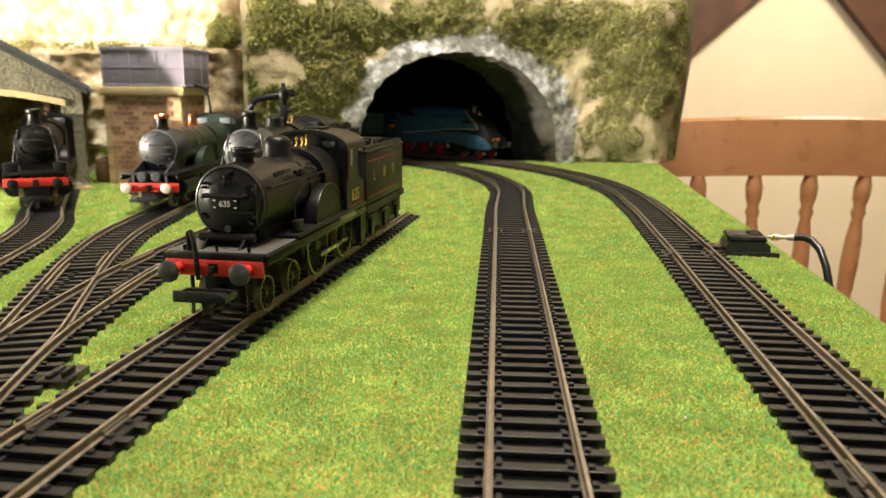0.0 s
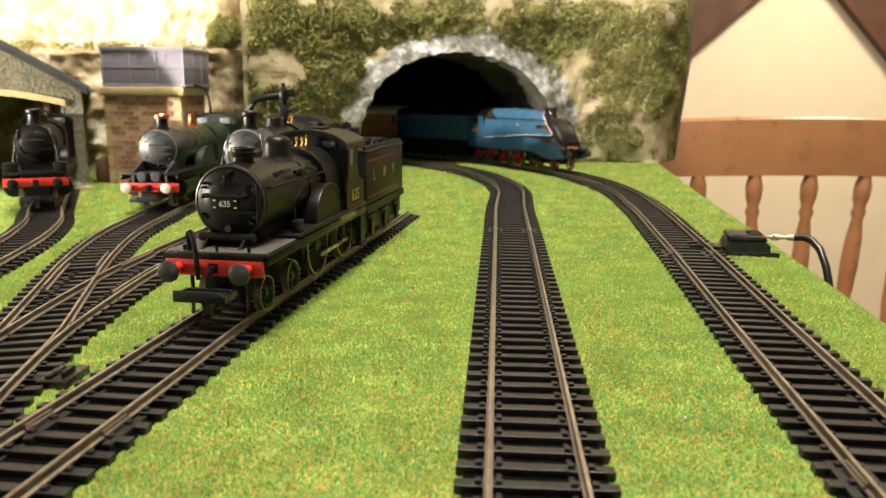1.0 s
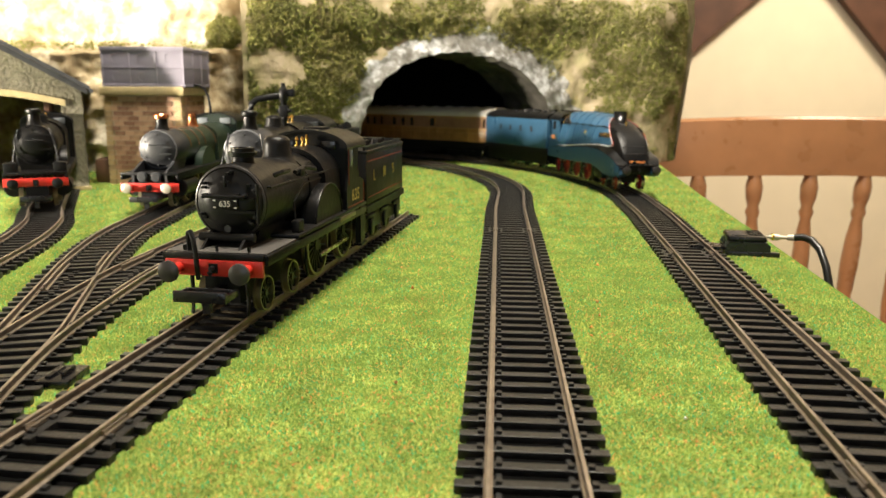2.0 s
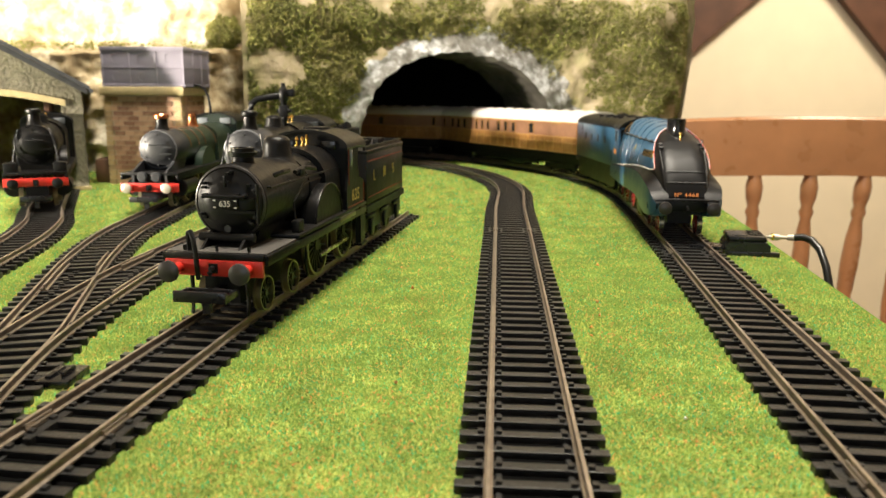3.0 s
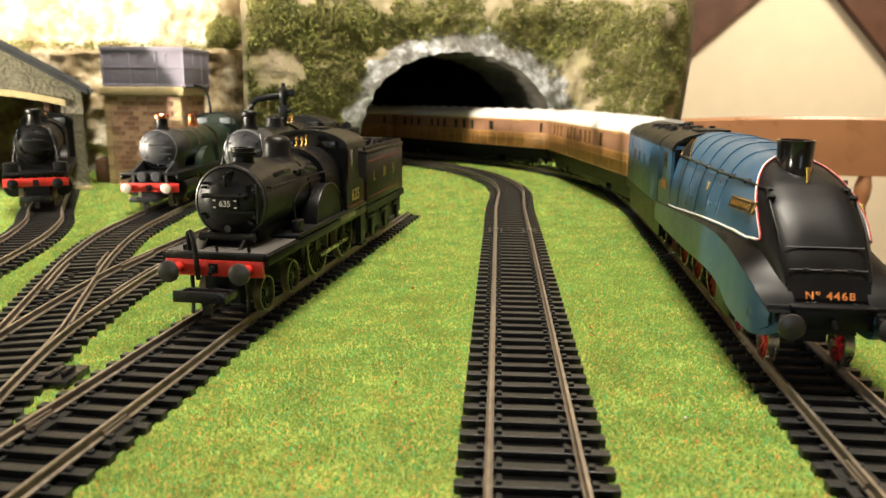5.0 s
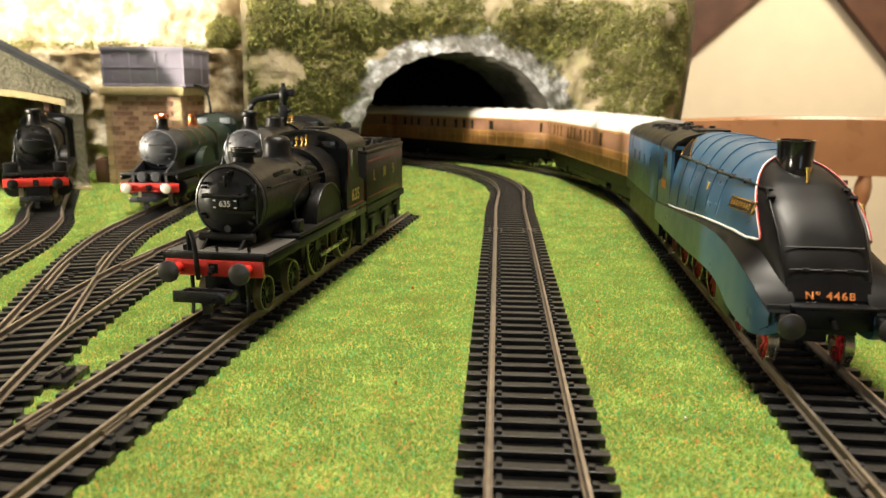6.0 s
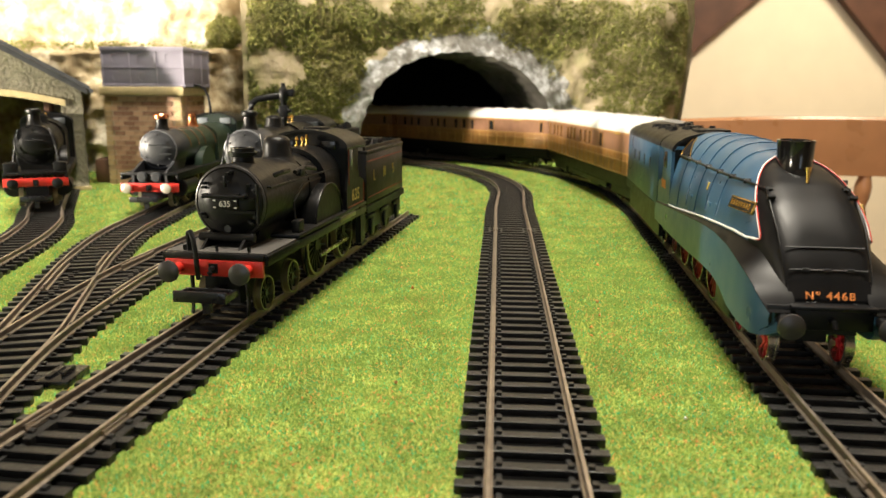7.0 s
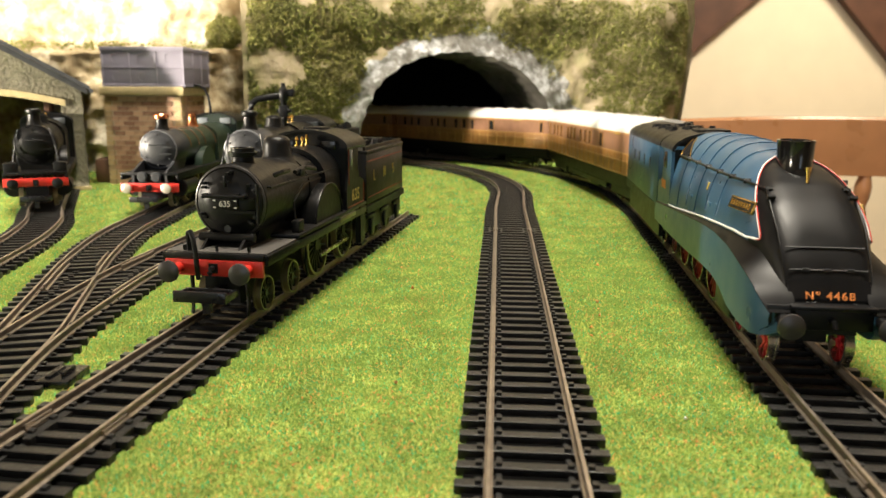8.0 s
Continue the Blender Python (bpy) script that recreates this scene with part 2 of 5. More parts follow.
def track(name, line, label, sink=0.0, branch=""):
    xy, s = smooth_path(line, 3.0)
    ob = empty(name, pose(0, 0, -0.4 * sink * MM), label, "railway track", "tracks on the layout")
    for side in (-8.75, 8.75):
        bm = bmesh.new()
        sweep(bm, xy, RAIL_SECTION, side)
        part("rail", bm, MAT_RAIL, ob, "worn nickel-silver rail", smooth=False)
    bm = bmesh.new()
    sweep(bm, xy, [(-7.3, 0.9), (-6.3, 0.9), (-6.3, 0.1), (-7.3, 0.1)], 0)
    sweep(bm, xy, [(6.3, 0.9), (7.3, 0.9), (7.3, 0.1), (6.3, 0.1)], 0)
    part("web", bm, MAT_SLEEPER, ob, smooth=False)
    # thin black strip that fills the gaps between the sleepers
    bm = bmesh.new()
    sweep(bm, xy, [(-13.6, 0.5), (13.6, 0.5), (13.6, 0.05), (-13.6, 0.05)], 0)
    part("underlay", bm, MAT_GAP_BLACK, ob, "matt black underlay between the sleepers", smooth=False)
    lay_sleepers(ob, xy, s, sink, branch)
    return ob


def gap_at(y):
    """How far the two branches of the turnout lie apart (mm)."""
    b, c = np.array(LINE_B), np.array(LINE_C)
    return float(np.interp(y, c[:, 1], c[:, 0]) - np.interp(y, b[:, 1], b[:, 0]))


def lay_sleepers(ob, xy, s, sink=0.0, branch=""):
    d, n = normals_of(xy)
    count = 0
    for q in np.arange(3, s[-1], SLEEPER_PITCH):
        x, y = np.interp(q, s, xy[:, 0]), np.interp(q, s, xy[:, 1])
        if y < 60 or count > 175:
            continue
        i = int(np.searchsorted(s, q))
        i = min(i, len(d) - 1)
        gap = gap_at(y) if branch and y > 176 else 99.0
        if branch == "second" and gap < 25:
            continue
        sl = new("sleeper", SLEEPER)
        sl.parent = ob
        sl.matrix_basis = pose(x * MM, y * MM, -sink * MM, 0, 0, math.degrees(math.atan2(d[i][1], d[i][0])) - 90 + random.uniform(-0.6, 0.6))
        if branch == "first" and gap < 25:      # one long sleeper under both branches
            sl.matrix_basis = Matrix.Translation((gap / 2 * MM, 0, 0)) @ sl.matrix_basis @ Matrix.Diagonal((1 + gap / 30, 1, 1, 1))
        count += 1


# ---- room and baseboard ----
def slab(name, x0, x1, y0, y1, z0, z1, mat, label, category):
    return tagged(finish(box(bmesh.new(), x0, x1, y0, y1, z0, z1, mm=False), name, mat), label, category, kind="structure")


FLOOR_Z = -0.84
slab("floor", -3.0, 3.2, -3.0, 3.4, FLOOR_Z - 0.1, FLOOR_Z, MAT_FLOOR, "brown carpeted floor of the room", "floor")
slab("wall_north", -3.0, 3.2, 2.6, 2.75, FLOOR_Z, 1.6, MAT_WALL, "plain cream painted end wall", "wall")
# the south wall leaves an opening for the assumed, unseen window
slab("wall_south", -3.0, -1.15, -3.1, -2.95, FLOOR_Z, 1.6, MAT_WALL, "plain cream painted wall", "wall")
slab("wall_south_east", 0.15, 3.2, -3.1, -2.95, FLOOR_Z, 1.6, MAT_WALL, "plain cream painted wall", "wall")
slab("wall_south_sill", -1.15, 0.15, -3.1, -2.95, FLOOR_Z, -0.1, MAT_WALL, "plain cream painted wall below the assumed window opening", "wall")
slab("wall_south_head", -1.15, 0.15, -3.1, -2.95, 1.2, 1.6, MAT_WALL, "plain cream painted wall over the assumed window opening", "wall")
slab("wall_west", -3.1, -2.95, -2.95, 2.6, FLOOR_Z, 1.6, MAT_WALL, "plain cream painted wall", "wall")
slab("wall_east", 3.1, 3.25, -2.95, 2.6, FLOOR_Z, 1.6, MAT_WALL, "plain cream painted wall", "wall")
slab("ceiling", -3.1, 3.25, -3.1, 2.75, 1.6, 1.7, MAT_WALL, "plain cream painted ceiling", "ceiling")


def baseboard():
    """The board: its outer edge runs from the near right to the far right."""
    outline = [(-1250, -60), (72, -60), (141, 232), (164, 383), (188, 552), (228, 808), (275, 1110), (-1250, 1110)]
    bm = bmesh.new()
    top = [bm.verts.new((x * MM, y * MM, 0)) for x, y in outline]
    low = [bm.verts.new((x * MM, y * MM, -0.018)) for x, y in outline]
    bm.faces.new(top)
    bm.faces.new(low[::-1])
    for i in range(len(top)):
        j = (i + 1) % len(top)
        bm.faces.new((top[i], low[i], low[j], top[j]))
    ob = tagged(finish(bm, "ground", MAT_GRASS), "bright green grass mat covering the baseboard", "ground", kind="structure")
    legs = empty("trestle_table", pose(-0.35, 0.45, FLOOR_Z), "plain timber table under the layout board", "table")
    part("tabletop", boxes((-500, 480, -450, 450, 798, 821.9), bevel=3), MAT_CHAIR, legs)
    for x in (-450, 430):
        for y in (-400, 400):
            part("leg", boxes((x - 25, x + 25, y - 25, y + 25, 0, 797.9), bevel=3), MAT_CHAIR, legs)
    return ob


baseboard()

track("main_track_outer", LINE_OUTER, "outer running line curving into the tunnel")
track("main_track_inner", LINE_INNER, "inner running line curving into the tunnel")
track("siding_track", LINE_SIDING, "straight siding track holding a black locomotive")
track("turnout_track", LINE_B, "turnout branch leading to the green engine", 0.0, "first")
track("turnout_track", LINE_C, "turnout branch leading behind the siding", 0.18, "second")
track("shed_track", LINE_A, "curved track leading into the engine shed")

# ---- more mesh helpers ----
def loft(rings, caps=True):
    """A skin over closed rings of points (mm)."""
    bm = bmesh.new()
    vs = [[bm.verts.new((x * MM, y * MM, z * MM)) for x, y, z in r] for r in rings]
    k = len(vs[0])
    for r0, r1 in zip(vs, vs[1:]):
        for i in range(k):
            bm.faces.new((r0[i], r0[(i + 1) % k], r1[(i + 1) % k], r1[i]))
    if caps:
        bm.faces.new(vs[0][::-1])
        bm.faces.new(vs[-1])
    return bm


def ring_y(y, r, cx=0.0, cz=0.0, n=24, sx=1.0, sz=1.0):
    return [(cx + r * sx * math.cos(2 * math.pi * i / n), y, cz + r * sz * math.sin(2 * math.pi * i / n)) for i in range(n)]


def tube_y(rows, cx=0.0, cz=0.0, n=24):
    """A turned body along y: rows of (y, radius)."""
    return loft([ring_y(y, r, cx, cz, n) for y, r in rows])


def tube_z(rows, cx=0.0, cy=0.0, n=20, sy=1.0):
    return loft([[(cx + r * math.cos(2 * math.pi * i / n), cy + r * sy * math.sin(2 * math.pi * i / n), z) for i in range(n)] for z, r in rows])


def tube_x(rows, cy=0.0, cz=0.0, n=20):
    return loft([[(x, cy + r * math.cos(2 * math.pi * i / n), cz + r * math.sin(2 * math.pi * i / n)) for i in range(n)] for x, r in rows])


def pipe(points, r, n=8, bm=None):
    """A round bar along points (mm)."""
    bm = bm or bmesh.new()
    p = [Vector(q) for q in points]
    rings = []
    for i, q in enumerate(p):
        d = (p[min(i + 1, len(p) - 1)] - p[max(i - 1, 0)]).normalized()
        u = d.cross(Vector((0.13, 0.21, 0.97))).normalized()
        w = d.cross(u)
        rings.append([bm.verts.new((q + (u * math.cos(2 * math.pi * k / n) + w * math.sin(2 * math.pi * k / n)) * r) * MM) for k in range(n)])
    for r0, r1 in zip(rings, rings[1:]):
        for k in range(n):
            bm.faces.new((r0[k], r0[(k + 1) % n], r1[(k + 1) % n], r1[k]))
    bm.faces.new(rings[0][::-1])
    bm.faces.new(rings[-1])
    return bm


def prism(outline, lo, hi, axis="x"):
    """A flat outline pulled out along an axis (mm)."""
    def at(a, b, c):
        return {"x": (c, a, b), "y": (a, c, b), "z": (a, b, c)}[axis]
    return loft([[at(a, b, lo) for a, b in outline], [at(a, b, hi) for a, b in outline]])


def merge(*bms):
    out = bmesh.new()
    for b in bms:
        me = bpy.data.meshes.new("tmp")
        b.to_mesh(me)
        b.free()
        out.from_mesh(me)
        bpy.data.meshes.remove(me)
    return out


def lettering(name, text, size, mat, parent, m, depth=0.12, gap=1.0):
    """Raised letters in the built-in font; size is the cap height in mm."""
    cu = bpy.data.curves.new("letters", "FONT")
    cu.body, cu.size, cu.extrude, cu.align_x, cu.align_y = text, size * MM * 1.37, depth * MM, "CENTER", "CENTER"
    cu.offset, cu.space_character = size * MM * 0.012, gap
    ob = bpy.data.objects.new("letters", cu)
    scene.collection.objects.link(ob)
    me = bpy.data.meshes.new_from_object(ob.evaluated_get(bpy.context.evaluated_depsgraph_get()))
    bpy.data.objects.remove(ob)
    me.materials.clear()
    me.materials.append(mat)
    t = new(name, me)
    t.parent, t.matrix_basis = parent, m
    return t


def wheel(parent, x, y, r, rim_mat, spoke_mat, spokes=12, side=1, z=None):
    """A spoked wheel with a bright flanged tyre; its axle runs along x."""
    cz = 4.5 + r if z is None else z
    hub = new("wheel")
    hub.empty_display_size = 0.003
    hub.parent = parent
    hub.matrix_basis = pose(x * MM, y * MM, cz * MM)
    bm = bmesh.new()
    n = 28
    prof = [(-1.3 * side, r * 0.91), (-1.3 * side, r * 1.0), (0.6 * side, r * 1.0), (0.6 * side, r * 1.07), (1.1 * side, r * 1.07), (1.1 * side, r * 0.91)]
    vs = [[bm.verts.new((a * MM, b * math.cos(2 * math.pi * i / n) * MM, b * math.sin(2 * math.pi * i / n) * MM)) for a, b in prof] for i in range(n)]
    for i in range(n):
        for j in range(6):
            bm.faces.new((vs[i][j], vs[i][(j + 1) % 6], vs[(i + 1) % n][(j + 1) % 6], vs[(i + 1) % n][j]))
    part("tyre", bm, rim_mat, hub, smooth=True)
    bm = bmesh.new()
    for i in range(spokes):
        b2 = box(bmesh.new(), -0.5, 0.5, -0.3, 0.3, r * 0.15, r * 0.93)
        b2.transform(Matrix.Rotation(2 * math.pi * i / spokes, 4, "X"))
        me = bpy.data.meshes.new("tmp")
        b2.to_mesh(me)
        b2.free()
        bm.from_mesh(me)
        bpy.data.meshes.remove(me)
    h = tube_x([(-1.0, r * 0.2), (1.0, r * 0.2)], n=10)
    part("spokes", merge(bm, h), spoke_mat, hub, smooth=False)
    return hub


def buffer_part(parent, x, y, z, mat, r=3.0):
    b = part("buffer", tube_y([(y, 1.5), (y - 3.5, 1.5), (y - 3.6, 1.0), (y - 6, 1.0)], x, z, 14), mat, parent)
    part("buffer_head", tube_y([(y - 5.6, r * 0.7), (y - 6.2, r), (y - 6.9, r * 0.97), (y - 7.4, r * 0.6), (y - 7.5, 0.05)], x, z, 20), MAT_BUFFER, b, "dark grey rounded buffer head")


def coupling(parent, y, z=14):
    bm = merge(boxes((-1.5, 1.5, y - 1, y + 8, z - 1.2, z), (-8, -7, y - 9, y - 2, z - 1.6, z + 0.6), (7, 8, y - 9, y - 2, z - 1.6, z + 0.6),
                     (-8, 8, y - 10, y - 8.6, z - 1.8, z + 1.4), (-8, 8, y - 3, y - 1.6, z - 1.6, z + 0.6), bevel=0.2),
               boxes((-1.2, 1.2, y - 6, y - 4.5, z - 6, z - 1)))
    part("coupling", bm, MAT_PLASTIC, parent, "black plastic tension-lock coupling")


# ---- the railway hill ----
def noise3(x, y, z, s):
    return noise.noise(Vector((x * s, y * s, z * s)))


ARCH_X, ARCH_W, ARCH_H, FACE_Y = 15.0, 106.0, 113.0, 818.0


def arch_point(t, k=1.0, rough=0.0):
    """A point of the tunnel's mouth; t runs from the right foot over the crown to the left foot."""
    c, s_ = math.cos(t), math.sin(t)
    n = 2.25
    x = math.copysign(abs(c) ** (2 / n), c) * ARCH_W * k
    z = abs(s_) ** (2 / n) * ARCH_H * k
    return ARCH_X + x + rough * noise3(x, 3.0, z, 0.13) , z + rough * noise3(x, 9.0, z, 0.13) * (1 if s_ > 0.05 else 0)


def face_depth(x, z):
    """How far the face stands back: rounded right corner, rough rock."""
    y = FACE_Y
    if x > 205:
        y += ((x - 205) / 76.0) ** 2.6 * 85
    y += max(0, z - 150) * 0.55
    y += 7 * noise3(x, 0, z, 0.02) + 3.5 * noise3(x, 5, z, 0.07) + 1.4 * noise3(x, 7, z, 0.2)
    return y


TURN = 0.563      # the mouth's face comes forward by this much for each step to the left


def turned(x, y, z):
    """Turns the left part of the hill forward, so that the mouth stands square to the lines."""
    k = (FACE_Y - 2 - 121 * TURN) / (FACE_Y - TURN * min(x, 123.0))
    zz = 71 + (z - 71) * k
    if z < 34:
        zz *= z / 34.0
        zz += 0
    return x * k, y * k, (zz if z < 34 else 71 + (z - 71) * k)


def tunnel_hill():
    hill = empty("tunnel_hill", pose(0, 0.82, 0), "moulded rocky hill with an arched tunnel mouth", "hill", kind="structure")
    shift = Matrix.Translation((0, -0.82, 0))
    na, nr = 150, 52
    verts, rows = [], []
    for i in range(na + 1):
        t = math.pi * i / na
        x0, z0 = arch_point(t, 1.0, 3.0)
        c, s_ = math.cos(t), math.sin(t)
        # ray to the outer outline
        k = min((272 if c > 0 else 226) / max(abs(c), 1e-6), 235 / max(s_, 1e-6))
        x1, z1 = ARCH_X + c * k, s_ * k
        row = []
        for j in range(nr + 1):
            f = (j / nr) ** 1.15
            x, z = x0 + (x1 - x0) * f, z0 + (z1 - z0) * f
            taper = 1 - 0.10 * max(0, min(1, (x - 150) / 110)) * max(0, 1 - z / 110)
            xx = 195 + (x - 195) * taper if x > 195 else x
            y = face_depth(x, z) - 6 * math.exp(-((j / nr) / 0.08) ** 2)
            row.append(turned(xx, y, max(z, 0.0)))
        rows.append(row)
    bm = bmesh.new()
    vs = [[bm.verts.new((x * MM, y * MM, z * MM)) for x, y, z in row] for row in rows]
    for r0, r1 in zip(vs, vs[1:]):
        for j in range(nr):
            bm.faces.new((r0[j], r0[j + 1], r1[j + 1], r1[j]))
    bm.transform(shift)
    part("rock_face", bm, MAT_ROCK, hill, "tan painted rock with patches of moss")
    # the barrel of the mouth
    bm = bmesh.new()
    vs = []
    for i in range(na + 1):
        t = math.pi * i / na
        row = []
        x0, z0 = arch_point(t, 1.0, 3.0)
        for j in range(15):
            yy = j / 14 * 85
            wob = 2.2 * noise3(x0, yy, z0, 0.06) + 1.0 * noise3(x0, yy, z0, 0.2) if j else 0.0
            x, z = arch_point(t, 1.0 + 0.008 * wob, 3.0)
            px, py, pz = turned(x, face_depth(x0, z0) - 6, max(z, 0.0))
            row.append(bm.verts.new(((px - 0.47 * yy) * MM, (py + 0.88 * yy) * MM, pz * MM)))
        vs.append(row)
    for r0, r1 in zip(vs, vs[1:]):
        for j in range(14):
            bm.faces.new((r0[j], r1[j], r1[j + 1], r0[j + 1]))
    bm.transform(shift)
    part("barrel", bm, MAT_STONE, hill, "rough grey stone inside of the tunnel mouth")
    # dry-brushed stone ring round the mouth
    bm = bmesh.new()
    vs = []
    for i in range(na + 1):
        t = math.pi * i / na
        row = []
        x0, z0 = arch_point(t, 1.0, 3.0)
        wide = 23 + 12 * noise3(i * 0.11, 2, 0, 1.0) + (8 if math.pi * 0.1 < t < math.pi * 0.5 else 0) + 4 * noise3(i * 0.5, 7, 0, 1.0)
        for j in range(13):
            f = j / 12 * wide
            ln = math.hypot(x0 - ARCH_X, z0) or 1
            x, z = x0 + (x0 - ARCH_X) / ln * f, z0 + z0 / ln * f
            lift = 1.3 * (1 - j / 12) ** 0.5 + 0.5 * noise3(x, 11, z, 0.12) + 0.5 * noise3(x, 13, z, 0.3)
            y = face_depth(x, z) - 6 * math.exp(-(f / 12) ** 2) - max(lift, 0.15) + (2.5 if j == 12 else 0)
            row.append(bm.verts.new(Vector(turned(x, y, max(z, 0.0))) * MM))
        vs.append(row)
    for r0, r1 in zip(vs, vs[1:]):
        for j in range(12):
            bm.faces.new((r0[j], r0[j + 1], r1[j + 1], r1[j]))
    bm.transform(shift)
    part("portal_ring", bm, MAT_PORTAL, hill, "grey stone arch dry-brushed with white")
    # black shell that paints in the dark of the hollow inside, and the outer skin behind
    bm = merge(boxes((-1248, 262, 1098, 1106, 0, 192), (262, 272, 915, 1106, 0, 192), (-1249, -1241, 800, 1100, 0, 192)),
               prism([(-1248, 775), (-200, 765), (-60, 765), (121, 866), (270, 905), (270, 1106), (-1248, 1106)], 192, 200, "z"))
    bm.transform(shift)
    part("lining", bm, MAT_TUNNEL_SHADE, hill, "matt black inside of the tunnel", smooth=False)
    # black sheet added over the ground to cut the grass's bounced light
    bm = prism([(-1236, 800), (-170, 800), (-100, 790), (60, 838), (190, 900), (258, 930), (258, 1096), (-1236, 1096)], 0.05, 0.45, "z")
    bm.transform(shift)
    part("tunnel_floor", bm, MAT_TUNNEL_SHADE, hill, "dark floor inside the tunnel", smooth=False)
    # hidden slab added to stop lamp light leaking in behind the face
    bm = boxes((-178, -173, 692, 905, 0, 236))
    bm.transform(shift)
    part("rock_return", bm, MAT_ROCK, hill, smooth=False)
    # side and top skins of the moulding
    bm = bmesh.new()
    vs = []
    for i in range(25):
        yy = 880 + i * 9.6
        vs.append([bm.verts.new(((278 + 2.5 * noise3(yy, z, 0, 0.05) - (0.1 * max(0, 110 - z))) * MM, yy * MM, z * MM)) for z in range(0, 241, 10)])
    for r0, r1 in zip(vs, vs[1:]):
        for j in range(24):
            bm.faces.new((r0[j], r0[j + 1], r1[j + 1], r1[j]))
    bm.transform(shift)
    part("rock_side", bm, MAT_ROCK, hill)
    return hill


def rock_hill():
    """The brightly lit hill behind the shed and water tower: a low step with a ledge, then a slope."""
    hill = empty("rock_hill", pose(-0.45, 0.72, 0), "sunlit-looking cream and tan moulded rock hillside", "hill", kind="structure")
    prof = []
    for k in range(90):
        f = k / 89
        if f < 0.42:
            prof.append((700 + 10 * f, 106 * f / 0.42))
        elif f < 0.60:
            prof.append((704 + (f - 0.42) / 0.18 * 42, 106 + (f - 0.42) / 0.18 * 8))
        else:
            prof.append((746 + (f - 0.6) / 0.4 * 60, 114 + (f - 0.6) / 0.4 * 190))
    bm = bmesh.new()
    vs = []
    nx = 260
    for i in range(nx + 1):
        x = -1200 + (1200 - 187) * (i / nx) ** 0.6
        row = []
        for y, z in prof:
            cut = max(0, (x + 215) / 28.0)
            yy = y + cut * cut * 62 * (1 if x > -215 else 0)
            yy += 16 * noise3(x, z, 1, 0.012) + 10 * noise3(x, z, 4, 0.04) + 6.0 * noise3(x, z, 8, 0.10) + 2.5 * noise3(x, z, 9, 0.22)
            row.append(bm.verts.new((x * MM, yy * MM, (z + 5 * noise3(x, y, 2, 0.03) * min(1, z / 30)) * MM)))
        vs.append(row)
    for r0, r1 in zip(vs, vs[1:]):
        for j in range(len(prof) - 1):
            bm.faces.new((r0[j], r0[j + 1], r1[j + 1], r1[j]))
    bm.transform(Matrix.Translation((0.45, -0.72, 0)))
    part("rock_face", bm, MAT_CREAM_ROCK, hill, "cream and tan painted rock")
    return hill


def rock_material(name, c1, c2, c3, scale):
    m = bpy.data.materials.new(name)
    m.use_nodes = True
    nt = m.node_tree
    bsdf = nt.nodes["Principled BSDF"]
    co = nt.nodes.new("ShaderNodeTexCoord")
    fac = []
    for sc, de in ((scale, 8), (scale * 5, 8)):
        t = nt.nodes.new("ShaderNodeTexNoise")
        t.inputs["Scale"].default_value, t.inputs["Detail"].default_value = sc, de
        t.inputs["Distortion"].default_value = 0.6
        nt.links.new(co.outputs["Object"], t.inputs["Vector"])
        fac.append(t)
    add = nt.nodes.new("ShaderNodeMath")
    add.operation = "MULTIPLY_ADD"
    add.inputs[1].default_value = 0.6
    h = nt.nodes.new("ShaderNodeMath")
    h.operation = "MULTIPLY"
    h.inputs[1].default_value = 0.4
    nt.links.new(fac[1].outputs["Fac"], h.inputs[0])
    nt.links.new(fac[0].outputs["Fac"], add.inputs[0])
    nt.links.new(h.outputs[0], add.inputs[2])
    ramp = nt.nodes.new("ShaderNodeValToRGB")
    e = ramp.color_ramp.elements
    e[0].color, e[0].position = (*c1, 1), 0.38
    e[1].color, e[1].position = (*c3, 1), 0.62
    e.new(0.50).color = (*c2, 1)
    nt.links.new(add.outputs[0], ramp.inputs["Fac"])
    nt.links.new(ramp.outputs["Color"], bsdf.inputs["Base Color"])
    bsdf.inputs["Roughness"].default_value = 0.9
    bsdf.inputs["Specular IOR Level"].default_value = 0.2
    t3 = nt.nodes.new("ShaderNodeTexNoise")
    t3.inputs["Scale"].default_value, t3.inputs["Detail"].default_value = 260, 7
    nt.links.new(co.outputs["Object"], t3.inputs["Vector"])
    b = nt.nodes.new("ShaderNodeBump")
    b.inputs["Strength"].default_value, b.inputs["Distance"].default_value = 0.9, 0.0015
    nt.links.new(t3.outputs["Fac"], b.inputs["Height"])
    nt.links.new(b.outputs["Normal"], bsdf.inputs["Normal"])
    return m


MAT_ROCK = rock_material("tan_rock", (0.26, 0.25, 0.12), (0.38, 0.32, 0.19), (0.50, 0.41, 0.29), 22)
MAT_CREAM_ROCK = rock_material("cream_rock", (0.27, 0.20, 0.11), (0.46, 0.38, 0.24), (0.70, 0.64, 0.50), 22)
MAT_PORTAL = rock_material("drybrushed_stone", (0.15, 0.14, 0.12), (0.27, 0.265, 0.25), (0.62, 0.63, 0.65), 40)


